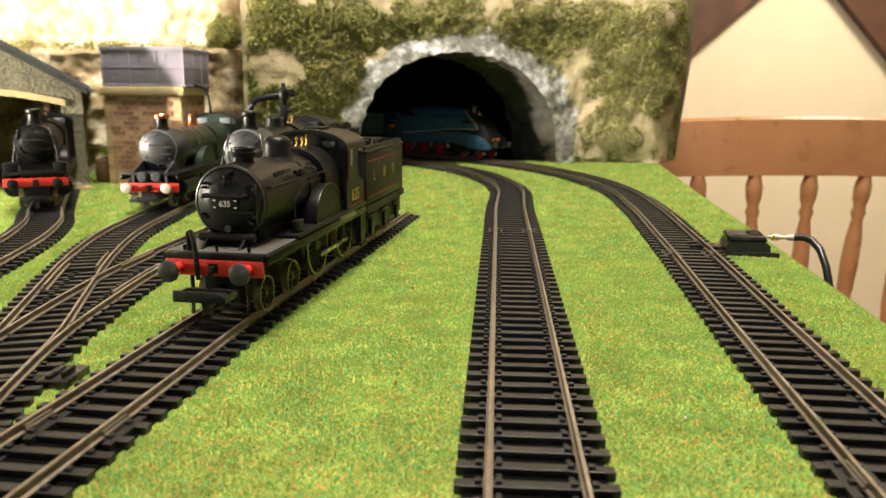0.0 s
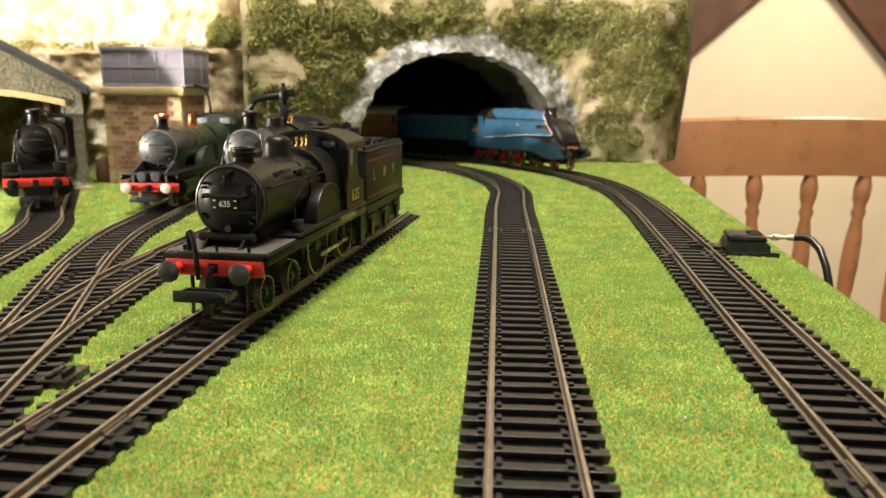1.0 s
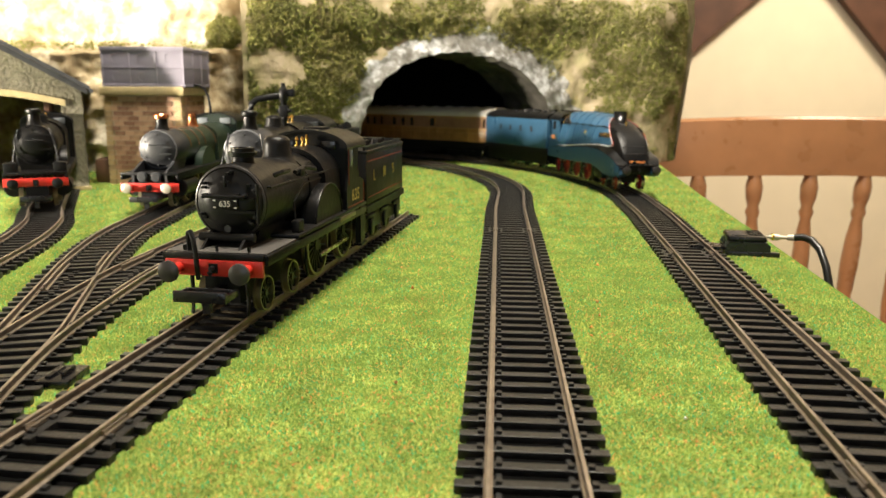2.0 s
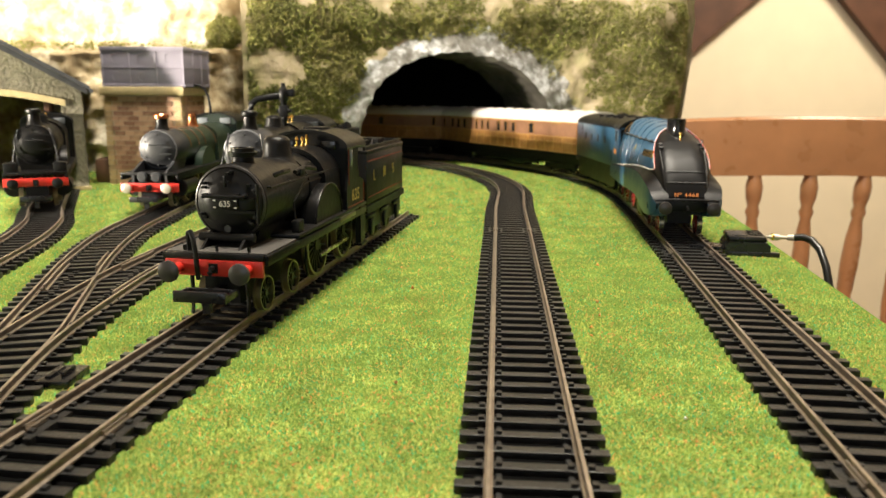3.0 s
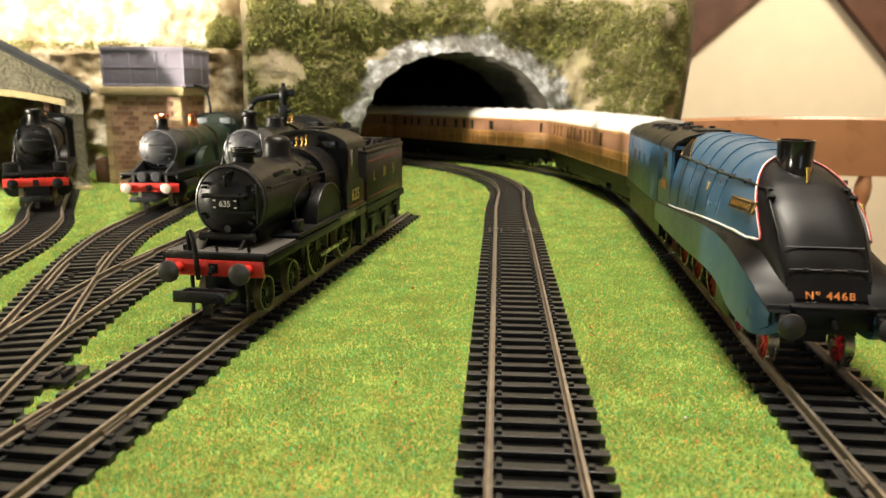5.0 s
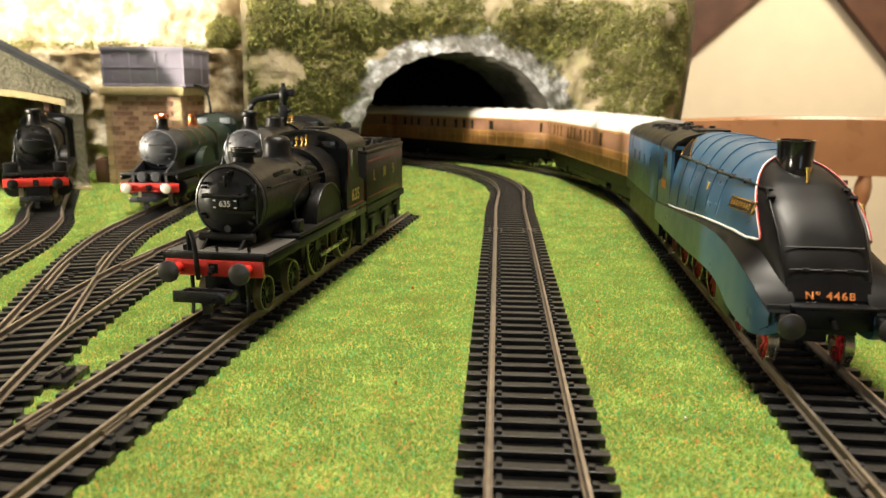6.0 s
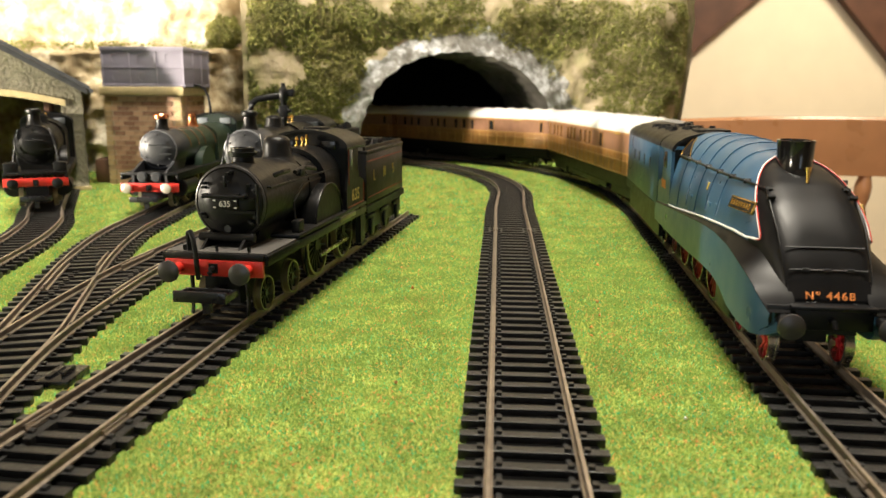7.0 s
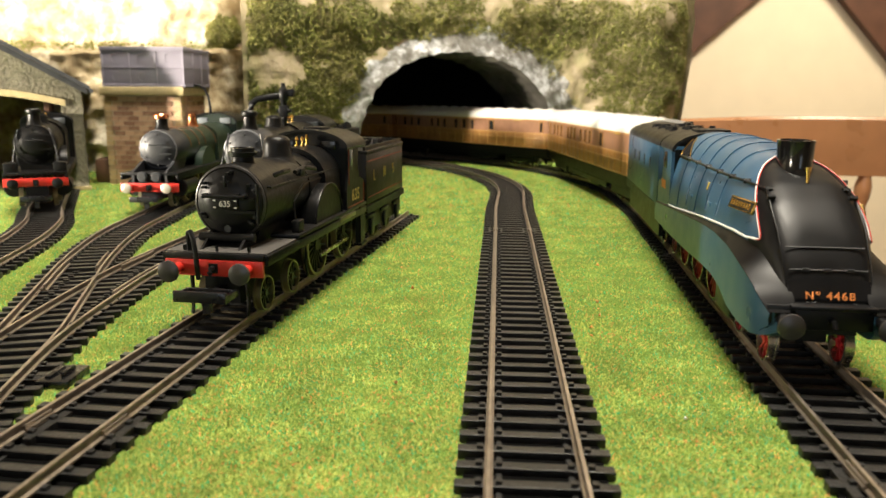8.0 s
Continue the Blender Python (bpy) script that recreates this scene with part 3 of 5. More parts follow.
def crumbs(name, centres, sizes, mat, parent=None, label="", category="", blade=False, m=None):
    """Many small four-sided crumbs or upright fibres in one mesh."""
    c = np.asarray(centres, float)
    n = len(c)
    rng = np.random.default_rng(5)
    sizes = np.asarray(sizes, float)[:, None]
    if blade:
        ang = rng.uniform(0, 2 * np.pi, n)
        u = np.stack([np.cos(ang), np.sin(ang), np.zeros(n)], 1)
        tip = c + np.stack([rng.normal(0, 0.7, n), rng.normal(0, 0.7, n), rng.uniform(0.45, 1.25, n)], 1) * sizes
        w = np.stack([-u[:, 1], u[:, 0], np.zeros(n)], 1)
        v = np.stack([c + u * sizes * 0.30, c - u * sizes * 0.20 + w * sizes * 0.22, c - u * sizes * 0.20 - w * sizes * 0.22, tip], 1)
    else:
        v = c[:, None, :] + rng.normal(0, 1, (n, 4, 3)) * sizes[:, None, :] * 0.62
    v = (v.reshape(-1, 3) * MM).astype(np.float32)
    tri = np.array([[0, 1, 3], [1, 2, 3], [2, 0, 3]] if blade else [[0, 1, 3], [1, 2, 3], [2, 0, 3], [0, 2, 1]])
    nf = len(tri)
    f = (np.arange(n)[:, None, None] * 4 + tri[None]).reshape(-1)
    me = bpy.data.meshes.new(name)
    me.vertices.add(n * 4)
    me.vertices.foreach_set("co", v.reshape(-1))
    me.loops.add(len(f))
    me.loops.foreach_set("vertex_index", f.astype(np.int32))
    me.polygons.add(n * nf)
    me.polygons.foreach_set("loop_start", (np.arange(n * nf) * 3).astype(np.int32))
    me.update()
    me.validate()
    me.materials.append(mat)
    ob = new(name, me)
    if parent:
        ob.parent = parent
        ob.matrix_basis = m or Matrix()
    if label:
        tagged(ob, label, category, kind="stuff")
    return ob


HILL = tunnel_hill()
ROCK = rock_hill()


def moss():
    rng = np.random.default_rng(3)
    pts, sz = [], []
    for _ in range(75000):
        x, z = rng.uniform(-205, 272), rng.uniform(2, 200)
        c = math.hypot((x - ARCH_X) / (ARCH_W + 24), z / (ARCH_H + 20))
        if c < 1.0 + 0.10 * noise3(x, 4, z, 0.05):
            continue
        d = noise3(x, 21, z, 0.018) + 0.55 * noise3(x, 25, z, 0.06)
        d += 0.05
        if x > 150:
            d += 0.14
        if x < -70:
            d += 0.26
        if 118 < z < 160:
            d += 0.22
        if z > 168:
            d -= 0.35
        if d < 0.10 + rng.uniform(-0.1, 0.1):
            continue
        y = face_depth(x, z)
        xx = x if x < 195 else 195 + (x - 195) * (1 - 0.10 * min(1, (x - 150) / 110) * max(0, 1 - z / 110))
        pts.append(turned(xx, y - rng.uniform(-0.4, 1.6) - 2.5 * max(0, d - 0.2), z))
        sz.append(rng.uniform(0.8, 1.9))
    p = np.array(pts)
    p[:, 1] -= 820
    ob = crumbs("moss", p, sz, MAT_MOSS, HILL)
    ob["kind"] = "stuff"
    # tufts along the ledge of the lit hill
    pts, sz = [], []
    for _ in range(5200):
        x = rng.uniform(-480, -205)
        y = rng.uniform(706, 748)
        if noise3(x, y, 2, 0.05) < -0.02 + 0.1 * rng.normal():
            continue
        pts.append((x + 450, y - 720 + 8, 108 + (y - 706) * 0.18 + rng.uniform(-4, 5)))
        sz.append(rng.uniform(0.8, 1.7))
    ob = crumbs("moss", pts, sz, MAT_MOSS, ROCK)
    ob["kind"] = "stuff"


moss()


def bush():
    ob = empty("bush", pose(-0.205, 0.735, 0.109), "small round dark green model bush on a ledge", "bush")
    part("stem", pipe([(0, 0, -4), (0.5, 0, 6), (0, 1, 14)], 1.0), MAT_SHED_TIMBER, ob)
    rng = np.random.default_rng(8)
    d = rng.normal(0, 1, (2600, 3))
    d /= np.linalg.norm(d, axis=1)[:, None]
    r = rng.uniform(0.55, 1.0, 2600) ** 0.6
    bump = np.array([1 + 0.28 * noise3(*q, 2.2) for q in d])
    p = d * (r * bump)[:, None] * np.array([17, 15, 16]) + np.array([0, 0, 17])
    crumbs("leaves", p, rng.uniform(0.8, 1.9, 2600), MAT_MOSS, ob)


bush()


# ---- track details ----
def track_details():
    by = {o["label"]: o for o in scene.objects if "label" in o.keys() and "category" in o.keys() and o["category"] == "railway track"}
    inner, siding, outer = [next(o for k, o in by.items() if w in k) for w in ("inner running", "straight siding", "outer running")]
    for ob, line, y_at in ((inner, LINE_INNER, 388), (siding, LINE_SIDING, 150), (outer, LINE_OUTER, 128), (outer, LINE_OUTER, 330)):
        xy, s_ = smooth_path(line, 2.0)
        d, n = normals_of(xy)
        i = int(np.argmin(np.abs(xy[: len(xy) // 2, 1] - y_at)))
        for side in (-8.75, 8.75):
            bm = boxes((side - 1.25, side + 1.25, -4.5, 4.5, 2.0, 2.9), (side - 0.85, side - 0.35, -4.5, 4.5, 2.8, 3.6), (side + 0.35, side + 0.85, -4.5, 4.5, 2.8, 3.6))
            j = part("rail_joiner", bm, MAT_RAIL, ob, "folded metal rail joiner", smooth=False)
            j.matrix_basis = pose(xy[i][0] * MM, xy[i][1] * MM, 0, 0, 0, math.degrees(math.atan2(d[i][1], d[i][0])) - 90)
            w = part("joint_web", boxes((side - 3.6, side - 1.6, -7, 7, 0.6, 2.05), (side + 1.6, side + 3.6, -7, 7, 0.6, 2.05)), MAT_SLEEPER, ob, smooth=False)
            w.matrix_basis = j.matrix_basis.copy()
    turnouts = [o for o in scene.objects if o.name.startswith("turnout_track")]
    for ob, line, side, y0, y1 in ((turnouts[0], LINE_B, -6.6, 262, 305), (turnouts[1], LINE_C, 6.6, 250, 296), (turnouts[0], LINE_B, 6.6, 288, 318), (turnouts[1], LINE_C, -6.6, 290, 320)):
        xy, s_ = smooth_path(line, 2.0)
        xy = xy[(xy[:, 1] > y0) & (xy[:, 1] < y1)]
        bm = bmesh.new()
        sweep(bm, xy, RAIL_SECTION, side)
        part("check_rail", bm, MAT_RAIL, ob, smooth=False)
    part("tie_bar_plate", boxes((-99, -91, 174, 186, 0.2, 2.3), (-97.5, -96, 176, 184, 2.3, 3.0), (-94, -93, 177, 183, 2.3, 3.6), bevel=0.2), MAT_PLASTIC, turnouts[1], "black plastic point lever plate")


track_details()


# ---- engine shed ----
def engine_shed():
    shed = empty("engine_shed", pose(-0.318, 0.534, 0, 0, 0, 25), "pebbledashed stone engine shed with a slate roof", "engine shed")
    front = [(62, 0), (62, 76), (0, 112), (-62, 76), (-62, 0), (-50, 0), (-50, 66)]
    arch = [(-50 + 100 * k / 16, 66 + 7.5 * math.sin(math.pi * k / 16)) for k in range(1, 16)]
    outline = front + arch + [(48, 66), (46, 0)]
    part("front_wall", prism([(x, z) for x, z in outline], 0, 6, "y"), MAT_PEBBLE, shed, smooth=False)
    lintel = [(-51, 65)] + [(-51 + 102 * k / 16, 66 + 7.5 * math.sin(math.pi * k / 16)) for k in range(17)] + [(51, 65)]
    lintel += [(51 - 102 * k / 16, 61.5 + 7.5 * math.sin(math.pi * k / 16)) for k in range(17)]
    part("lintel", prism(lintel, -1.6, 0.6, "y"), MAT_CAP, shed, "pale sandstone lintel over the opening")
    part("plinth", boxes((44.5, 63.5, -1.2, 6, 0, 3.2), bevel=0.3), MAT_CAP, shed)
    part("side_wall", boxes((56, 62, 6, 180, 0, 76)), MAT_PEBBLE, shed, smooth=False)
    part("side_wall", boxes((-62, -56, 6, 180, 0, 76)), MAT_PEBBLE, shed, smooth=False)
    for y in (20, 100):
        part("inner_post", boxes((36, 40, y, y + 4, 0, 84), bevel=0.3), MAT_SHED_TIMBER, shed)
    part("inner_wall", boxes((53, 55.8, 6, 180, 0, 78)), MAT_SHED_TIMBER, shed, smooth=False)
    for sx in (1, -1):
        part("roof_slope", prism([(0, 112), (sx * 68, 72.7), (sx * 68, 75.5), (0, 115)], -5, 186, "y"), MAT_SLATE, shed, "grey slate roof slope", smooth=False)
        part("bargeboard", prism([(0, 107.5), (sx * 66, 69.5), (sx * 66, 73.5), (0, 111.8)], -3.4, -1.2, "y"), MAT_SLATE, shed, "dark painted bargeboard", smooth=False)
        part("gutter", pipe([(sx * 68.5, -6, 72), (sx * 68.5, 186, 72)], 1.6), MAT_SLATE, shed)
    return shed


engine_shed()


# ---- water tower ----
def brick_mesh(name, lx, ly, lz, mat):
    me = bpy.data.meshes.new(name)
    bm = box(bmesh.new(), -lx / 2, lx / 2, -ly / 2, ly / 2, -lz / 2, lz / 2)
    bm.to_mesh(me)
    bm.free()
    me.materials.append(mat)
    return me


def water_tower():
    tw = empty("water_tower", pose(-0.2335, 0.60, 0), "brick water tower carrying a lavender-grey iron tank", "water tower")
    part("core", boxes((-29.3, 29.3, 0.7, 60, 0, 69)), MAT_MORTAR, tw, smooth=False)
    front, side = brick_mesh("brick", 7.2, 1.2, 3.3, MAT_BRICK), brick_mesh("brick", 1.2, 7.2, 3.3, MAT_BRICK)
    quoin, quoin_s = brick_mesh("quoin", 5.2, 1.5, 3.3, MAT_QUOIN), brick_mesh("quoin", 1.5, 5.2, 3.3, MAT_QUOIN)
    for row in range(18):
        z = 2.0 + row * 3.8
        off = 3.8 if row % 2 else 0
        for k in range(8):
            x = -27 + k * 7.6 + off
            if -24.5 < x < 24.6:
                b = new("brick", front)
                b.parent, b.matrix_basis = tw, pose(x * MM, 0.2 * MM, z * MM)
            y = 5 + k * 7.6 + off
            if 6.5 < y < 57:
                b = new("brick", side)
                b.parent, b.matrix_basis = tw, pose(29.7 * MM, y * MM, z * MM)
        for sx in (-1, 1):
            b = new("quoin", quoin)
            b.parent, b.matrix_basis = tw, pose((sx * 27.4) * MM, 0.05 * MM, z * MM)
        b = new("quoin", quoin_s)
        b.parent, b.matrix_basis = tw, pose(29.8 * MM, 3.4 * MM, z * MM)
    part("cap", boxes((-32.5, 33, -3, 63, 69, 75.6), bevel=0.8), MAT_CAP, tw, "pale sandstone cap slab")
    tank = part("tank", boxes((-29, 34, -1, 61, 75.6, 105), bevel=0.6), MAT_TANK, tw, "lavender-grey riveted iron tank")
    rows = [(-29.6, 34.6, -2.0, 62, 102.6, 105.6), (-29.4, 34.4, -1.8, 61.6, 75.7, 77.6), (-29.2, 34.3, -1.5, 61.2, 89.6, 90.8)]
    for x in (-28.6, -8.2, 12.6, 33.4):
        rows.append((x - 0.7, x + 0.7, -1.7, -0.4, 76, 104))
    for y in (20, 41, 60):
        rows.append((33.6, 34.7, y - 0.7, y + 0.7, 76, 104))
    part("flange", boxes(*rows, bevel=0.2), MAT_TANK, tank)
    bm = bmesh.new()
    for cx in (-18, 2, 23):
        for cz in (83, 97):
            pts = [(cx + 3.4 * math.cos(a), -1.3, cz + 3.4 * math.sin(a)) for a in np.linspace(radians(70), radians(250), 9)]
            pipe(pts, 0.3, 5, bm)
    part("boss", bm, MAT_TANK, tank)
    pts = [(34.6, 20, 77), (40, 16, 76.5), (46, 10, 74), (49.5, 6, 68), (51, 4, 60), (51.5, 3, 46), (51.5, 3, 12)]
    part("feed_pipe", pipe(pts, 1.0), MAT_BLACK, tw, "black bent feed pipe")
    # rounded brown block at the tower's left foot
    part("dark_doorway", boxes((-44, -31, 4, 30, 0, 20), bevel=3.0), MAT_SHED_TIMBER, tw)
    return tw


water_tower()


def water_crane():
    wc = empty("water_crane", pose(-0.0935, 0.452, 0), "black cast-iron water crane with a swan-neck arm", "water crane")
    part("column", tube_z([(0, 4.0), (3, 4.0), (4, 2.0), (28, 1.5), (44, 1.4), (45, 2.1), (46.5, 2.1), (48, 1.5), (55, 1.5), (56, 2.3), (58, 1.6), (66, 1.9), (67, 2.6), (70, 2.9), (73, 2.6), (74.5, 1.4), (77, 1.1)]), MAT_BLACK, wc)
    arm = part("arm", pipe([(0, 0, 70), (-5, -1, 69.4), (-10, -2, 68.5), (-15, -3, 67.5), (-18, -3.4, 65), (-19, -3.6, 61), (-19.3, -3.6, 53)], 1.9, 12), MAT_BLACK, wc)
    part("collar", tube_z([(60.5, 2.6), (61.5, 2.6), (61.6, 2.1), (55, 2.1), (54.9, 2.5), (53, 2.5)], -19.2, -3.6), MAT_BLACK, arm)
    part("valve_box", merge(boxes((-2.6, 2.6, -2.4, 2.4, 57.5, 64.5), (1.5, 6.5, -1.6, 1.6, 69.2, 73.4), bevel=0.6), pipe([(-4, 0, 61), (4.4, 0, 61)], 1.1, 10)), MAT_BLACK, wc)
    part("valve_wheel", pipe([(4.5 * math.cos(a) + 0.5, 4.5 * math.sin(a), 45.8) for a in np.linspace(0, 2 * math.pi, 19)], 0.45, 6), MAT_BLACK, wc)
    return wc


water_crane()


# ---- locomotives ----
def smokebox_door(parent, y, cz, r, mat, ring_mat):
    door = part("smokebox_door", tube_y([(y + 0.6, r), (y, r * 0.99), (y - 0.5, r * 0.93), (y - 0.6, r * 0.80), (y - 1.4, r * 0.72), (y - 2.2, r * 0.5), (y - 2.5, r * 0.25), (y - 2.55, 0.02)], 0, cz, 36), mat, parent)
    # a ring paler than the door paints in the rim's highlight
    part("door_ring", tube_y([(y + 1.5, r * 1.05), (y - 0.1, r * 1.05), (y - 0.35, r * 1.0), (y + 0.2, r * 0.97)], 0, cz, 36), ring_mat, door)
    bm = boxes((-0.5, r * 0.82, y - 2.9, y - 2.2, cz + 1.0, cz + 1.7), (-0.5, r * 0.82, y - 2.6, y - 1.8, cz - 3.0, cz - 2.3))
    for dx, dz in ((0, 0.82), (-0.7, 0.42), (-0.7, -0.42), (0, -0.85), (0.62, 0.5), (0.62, -0.5)):
        x, z = dx * r, cz + dz * r
        box(bm, x - 0.6, x + 0.6, y - 1.9, y - 0.3, z - 0.35, z + 0.35)
    pipe([(-0.4 * r, y - 3.2, cz + 2.6), (0.42 * r, y - 3.2, cz + 2.9)], 0.35, 6, bm)
    pipe([(-0.3 * r, y - 1.6, cz + 2.6), (-0.3 * r, y - 3.2, cz + 2.6)], 0.3, 6, bm)
    pipe([(0.32 * r, y - 1.6, cz + 2.8), (0.32 * r, y - 3.2, cz + 2.8)], 0.3, 6, bm)
    part("door_dart", bm, mat, door, smooth=False)
    return door


def safety_valve(parent, x, y, z, k=1.0):
    part("safety_valve", tube_z([(z - 1, 0.9 * k), (z + 1.2 * k, 0.9 * k), (z + 1.4 * k, 0.55 * k), (z + 3.2 * k, 0.6 * k), (z + 3.4 * k, 1.0 * k), (z + 4.2 * k, 0.8 * k), (z + 5.2 * k, 0.3 * k)], x, y, 12), MAT_BRASS, parent, "brass safety valve")


def siding_engine():
    """The black four-coupled tender engine on the siding."""
    loco = empty("steam_locomotive", pose(-0.0669, 0.2179, 0, 0, 0, -9.7), "weathered black tender locomotive with red buffer beam on the siding", "locomotive", "locomotives")
    fp = part("running_plate", boxes((-16.5, 16.5, 0, 26, 23.4, 24.8), (-16.5, 16.5, 26, 107, 25.2, 26.4), (-16.5, -15, 0, 107, 21.8, 24.6), (15, 16.5, 0, 107, 21.8, 24.6), bevel=0.15), MAT_LMS, loco)
    part("lamp_iron", boxes((-10.4, -9.8, 1, 2, 24.6, 27), (9.8, 10.4, 1, 2, 24.6, 27), (-0.3, 0.3, 1, 2, 24.6, 27)), MAT_LMS, fp)
    bb = part("buffer_beam", boxes((-15.2, 15.2, -1.2, 0.2, 18.4, 23.2), bevel=0.15), MAT_RED, loco, "red riveted buffer beam")
    bm = bmesh.new()
    for x in np.arange(-14.2, 14.3, 2.03):
        for z in (19.0, 22.7):
            bm2 = box(bm, x - 0.16, x + 0.16, -1.35, -1.1, z - 0.16, z + 0.16)
    part("rivets", bm, MAT_RED, bb, smooth=False)
    part("beam_plate", boxes((-15.4, 15.4, -1.0, 0.4, 23.3, 25.1), bevel=0.1), MAT_LMS, bb)
    for x in (-10.8, 10.8):
        buffer_part(loco, x, -1, 20.8, MAT_RED, 3.2)
    part("draw_hook", merge(boxes((-1.3, 1.3, -1.7, -1.1, 19.4, 22.2)), pipe([(0, -1.5, 21), (0, -3.4, 21), (0, -4.2, 20.2), (0, -3.4, 19.6)], 0.7)), MAT_BLACK, loco)
    part("vacuum_pipe", pipe([(-4.6, -1.8, 17.5), (-4.6, -2.4, 21), (-4.7, -2.6, 26), (-5.3, -2.3, 29.5), (-6.6, -1.4, 31.6), (-8.0, 0.0, 31.0), (-8.6, 1.2, 28.5), (-8.6, 1.6, 25)], 0.75), MAT_BLACK, loco)
    coupling(loco, -1, 14.6)
    # smokebox and boiler
    cz = 38.4
    part("smokebox", tube_y([(12, 11.0), (12.6, 11.7), (36, 11.7), (36.4, 11.2)], 0, cz, 40), MAT_LMS, loco)
    # lighter grey ring imitates the bright rim of the black door
    door = smokebox_door(loco, 12, cz, 10.9, MAT_LMS, MAT_BUFFER)
    plate = part("number_plate", boxes((-3.9, 3.9, 8.2, 9.3, cz - 1.4, cz + 1.4), bevel=0.1), MAT_BLACK, door)
    part("plate_corner", boxes(*[(sx * 3.35 - 0.4, sx * 3.35 + 0.4, 8.05, 8.3, cz + q - 0.22, cz + q + 0.22) for sx in (-1, 1) for q in (-1.05, 1.05)]), MAT_WHITE, plate, smooth=False)
    part("hinge", merge(boxes((9.0, 10.4, 9.9, 11.6, cz - 5.2, cz + 5.2), (8.2, 9.4, 9.6, 11.0, cz + 3.4, cz + 4.6), (8.2, 9.4, 9.6, 11.0, cz - 4.6, cz - 3.4), bevel=0.25), pipe([(9.7, 9.9, cz - 6.0), (9.7, 9.9, cz + 6.0)], 0.55, 8)), MAT_BLACK, door, "black door hinge")
    part("door_rail", merge(pipe([(-6.6, 7.6, cz + 2.3), (6.4, 7.6, cz + 2.3)], 0.5, 8), boxes((-7.2, -5.8, 7.2, 10.4, cz + 1.6, cz + 3.0), (5.4, 6.8, 7.2, 10.4, cz + 1.6, cz + 3.0), bevel=0.5)), MAT_BLACK, door, "black door handrail")
    part("lamp_bracket", boxes((-0.35, 0.35, 8.6, 9.6, cz + 5.0, cz + 8.6), (-1.3, 1.3, 8.7, 9.5, cz + 6.2, cz + 6.9), bevel=0.2), MAT_BLACK, door)
    for a in range(0, 360, 60):
        x, z = 9.6 * math.cos(radians(a + 22)), cz + 9.6 * math.sin(radians(a + 22))
        part("door_clip", boxes((x - 0.6, x + 0.6, 9.9, 11.6, z - 0.45, z + 0.45), bevel=0.2), MAT_BLACK, door)
    lettering("number", "635", 1.8, MAT_WHITE, plate, pose(0, 8.1 * MM, cz * MM, 90))
    part("shed_plate", tube_y([(9.4, 1.1), (8.8, 1.1)], 0.2, cz - 7.6, 14), MAT_GREY_SB, door)
    part("saddle", loft([[(-6.5, y, 25), (6.5, y, 25), (8.2, y, cz - 7.6), (-8.2, y, cz - 7.6)] for y in (15, 35)]), MAT_LMS, loco, smooth=False)
    part("deck", boxes((-15.8, 15.8, 0.6, 25, 24.8, 25.3), bevel=0.1), MAT_DUSTY, loco, "dusty grey front deck")
    for sx in (-1, 1):
        part("frame_stay", prism([(3, 25.2), (14, 31.5), (15.5, 31.5), (15.5, 25.2)], sx * 5.6, sx * 6.4), MAT_LMS, loco, smooth=False)
        part("guard_iron", pipe([(sx * 8.6, 2, 18), (sx * 8.8, 2.5, 10), (sx * 8.8, 1.5, 6)], 0.6), MAT_LMS, loco)
        part("sand_pipe", pipe([(sx * 9.5, 52, 22), (sx * 9.4, 50, 12), (sx * 8.9, 53, 6.5)], 0.5), MAT_LMS, loco)
        part("lubricator", boxes((min(sx * 12.6, sx * 15.4), max(sx * 12.6, sx * 15.4), 29, 34, 26.4, 30.5), bevel=0.4), MAT_LMS, loco)
        part("oil_pipe", pipe([(sx * 13.5, 31, 30), (sx * 12.3, 33, 36), (sx * 11.9, 44, 41), (sx * 11.8, 62, 41)], 0.35, 6), MAT_LMS, loco)
    part("cross_tube", tube_x([(-8.8, 1.3), (8.8, 1.3)], 9, 28.2, 14), MAT_LMS, loco)
    part("boiler", tube_y([(36, 10.9), (83, 11.3)], 0, cz, 40), MAT_LMS, loco)
    bm = bmesh.new()
    for y in (36.5, 52, 67):
        b2 = tube_y([(y, 11.4), (y + 0.9, 11.4)], 0, cz, 40)
        me = bpy.data.meshes.new("t")
        b2.to_mesh(me)
        b2.free()
        bm.from_mesh(me)
    part("boiler_band", bm, MAT_LMS, loco)
    fire = []
    for y in (64, 82):
        r = [(-13, y, 26.4), (13, y, 26.4), (13, y, 40)] + [(13 * math.cos(a), y, 40 + 11.5 * math.sin(a)) for a in np.linspace(0.15, math.pi - 0.15, 15)] + [(-13, y, 40)]
        fire.append(r)
    part("firebox", loft(fire), MAT_LMS, loco)
    part("chimney", tube_z([(46, 5.4), (48.6, 4.6), (49.6, 3.8), (50.4, 3.5), (51.6, 3.45), (51.9, 4.5), (53.0, 4.6), (53.1, 3.7), (54.3, 3.7), (54.4, 2.9), (52.0, 2.4)], 0, 22.5, 24), MAT_LMS, loco)
    part("dome", tube_z([(47, 7.0), (48.8, 5.7), (50, 5.1), (53.6, 4.8), (55.2, 4.4), (56.2, 3.4), (56.7, 1.6), (56.8, 0.02)], 0, 51, 24), MAT_LMS, loco)
    for x in (-1.2, 1.0):
        safety_valve(loco, x, 73.5, 51.2, 0.75)
    safety_valve(loco, 0.4, 80, 51.2, 0.85)
    bm = pipe([(12.3, 14, 43), (12.3, 78, 43)], 0.4, 6)
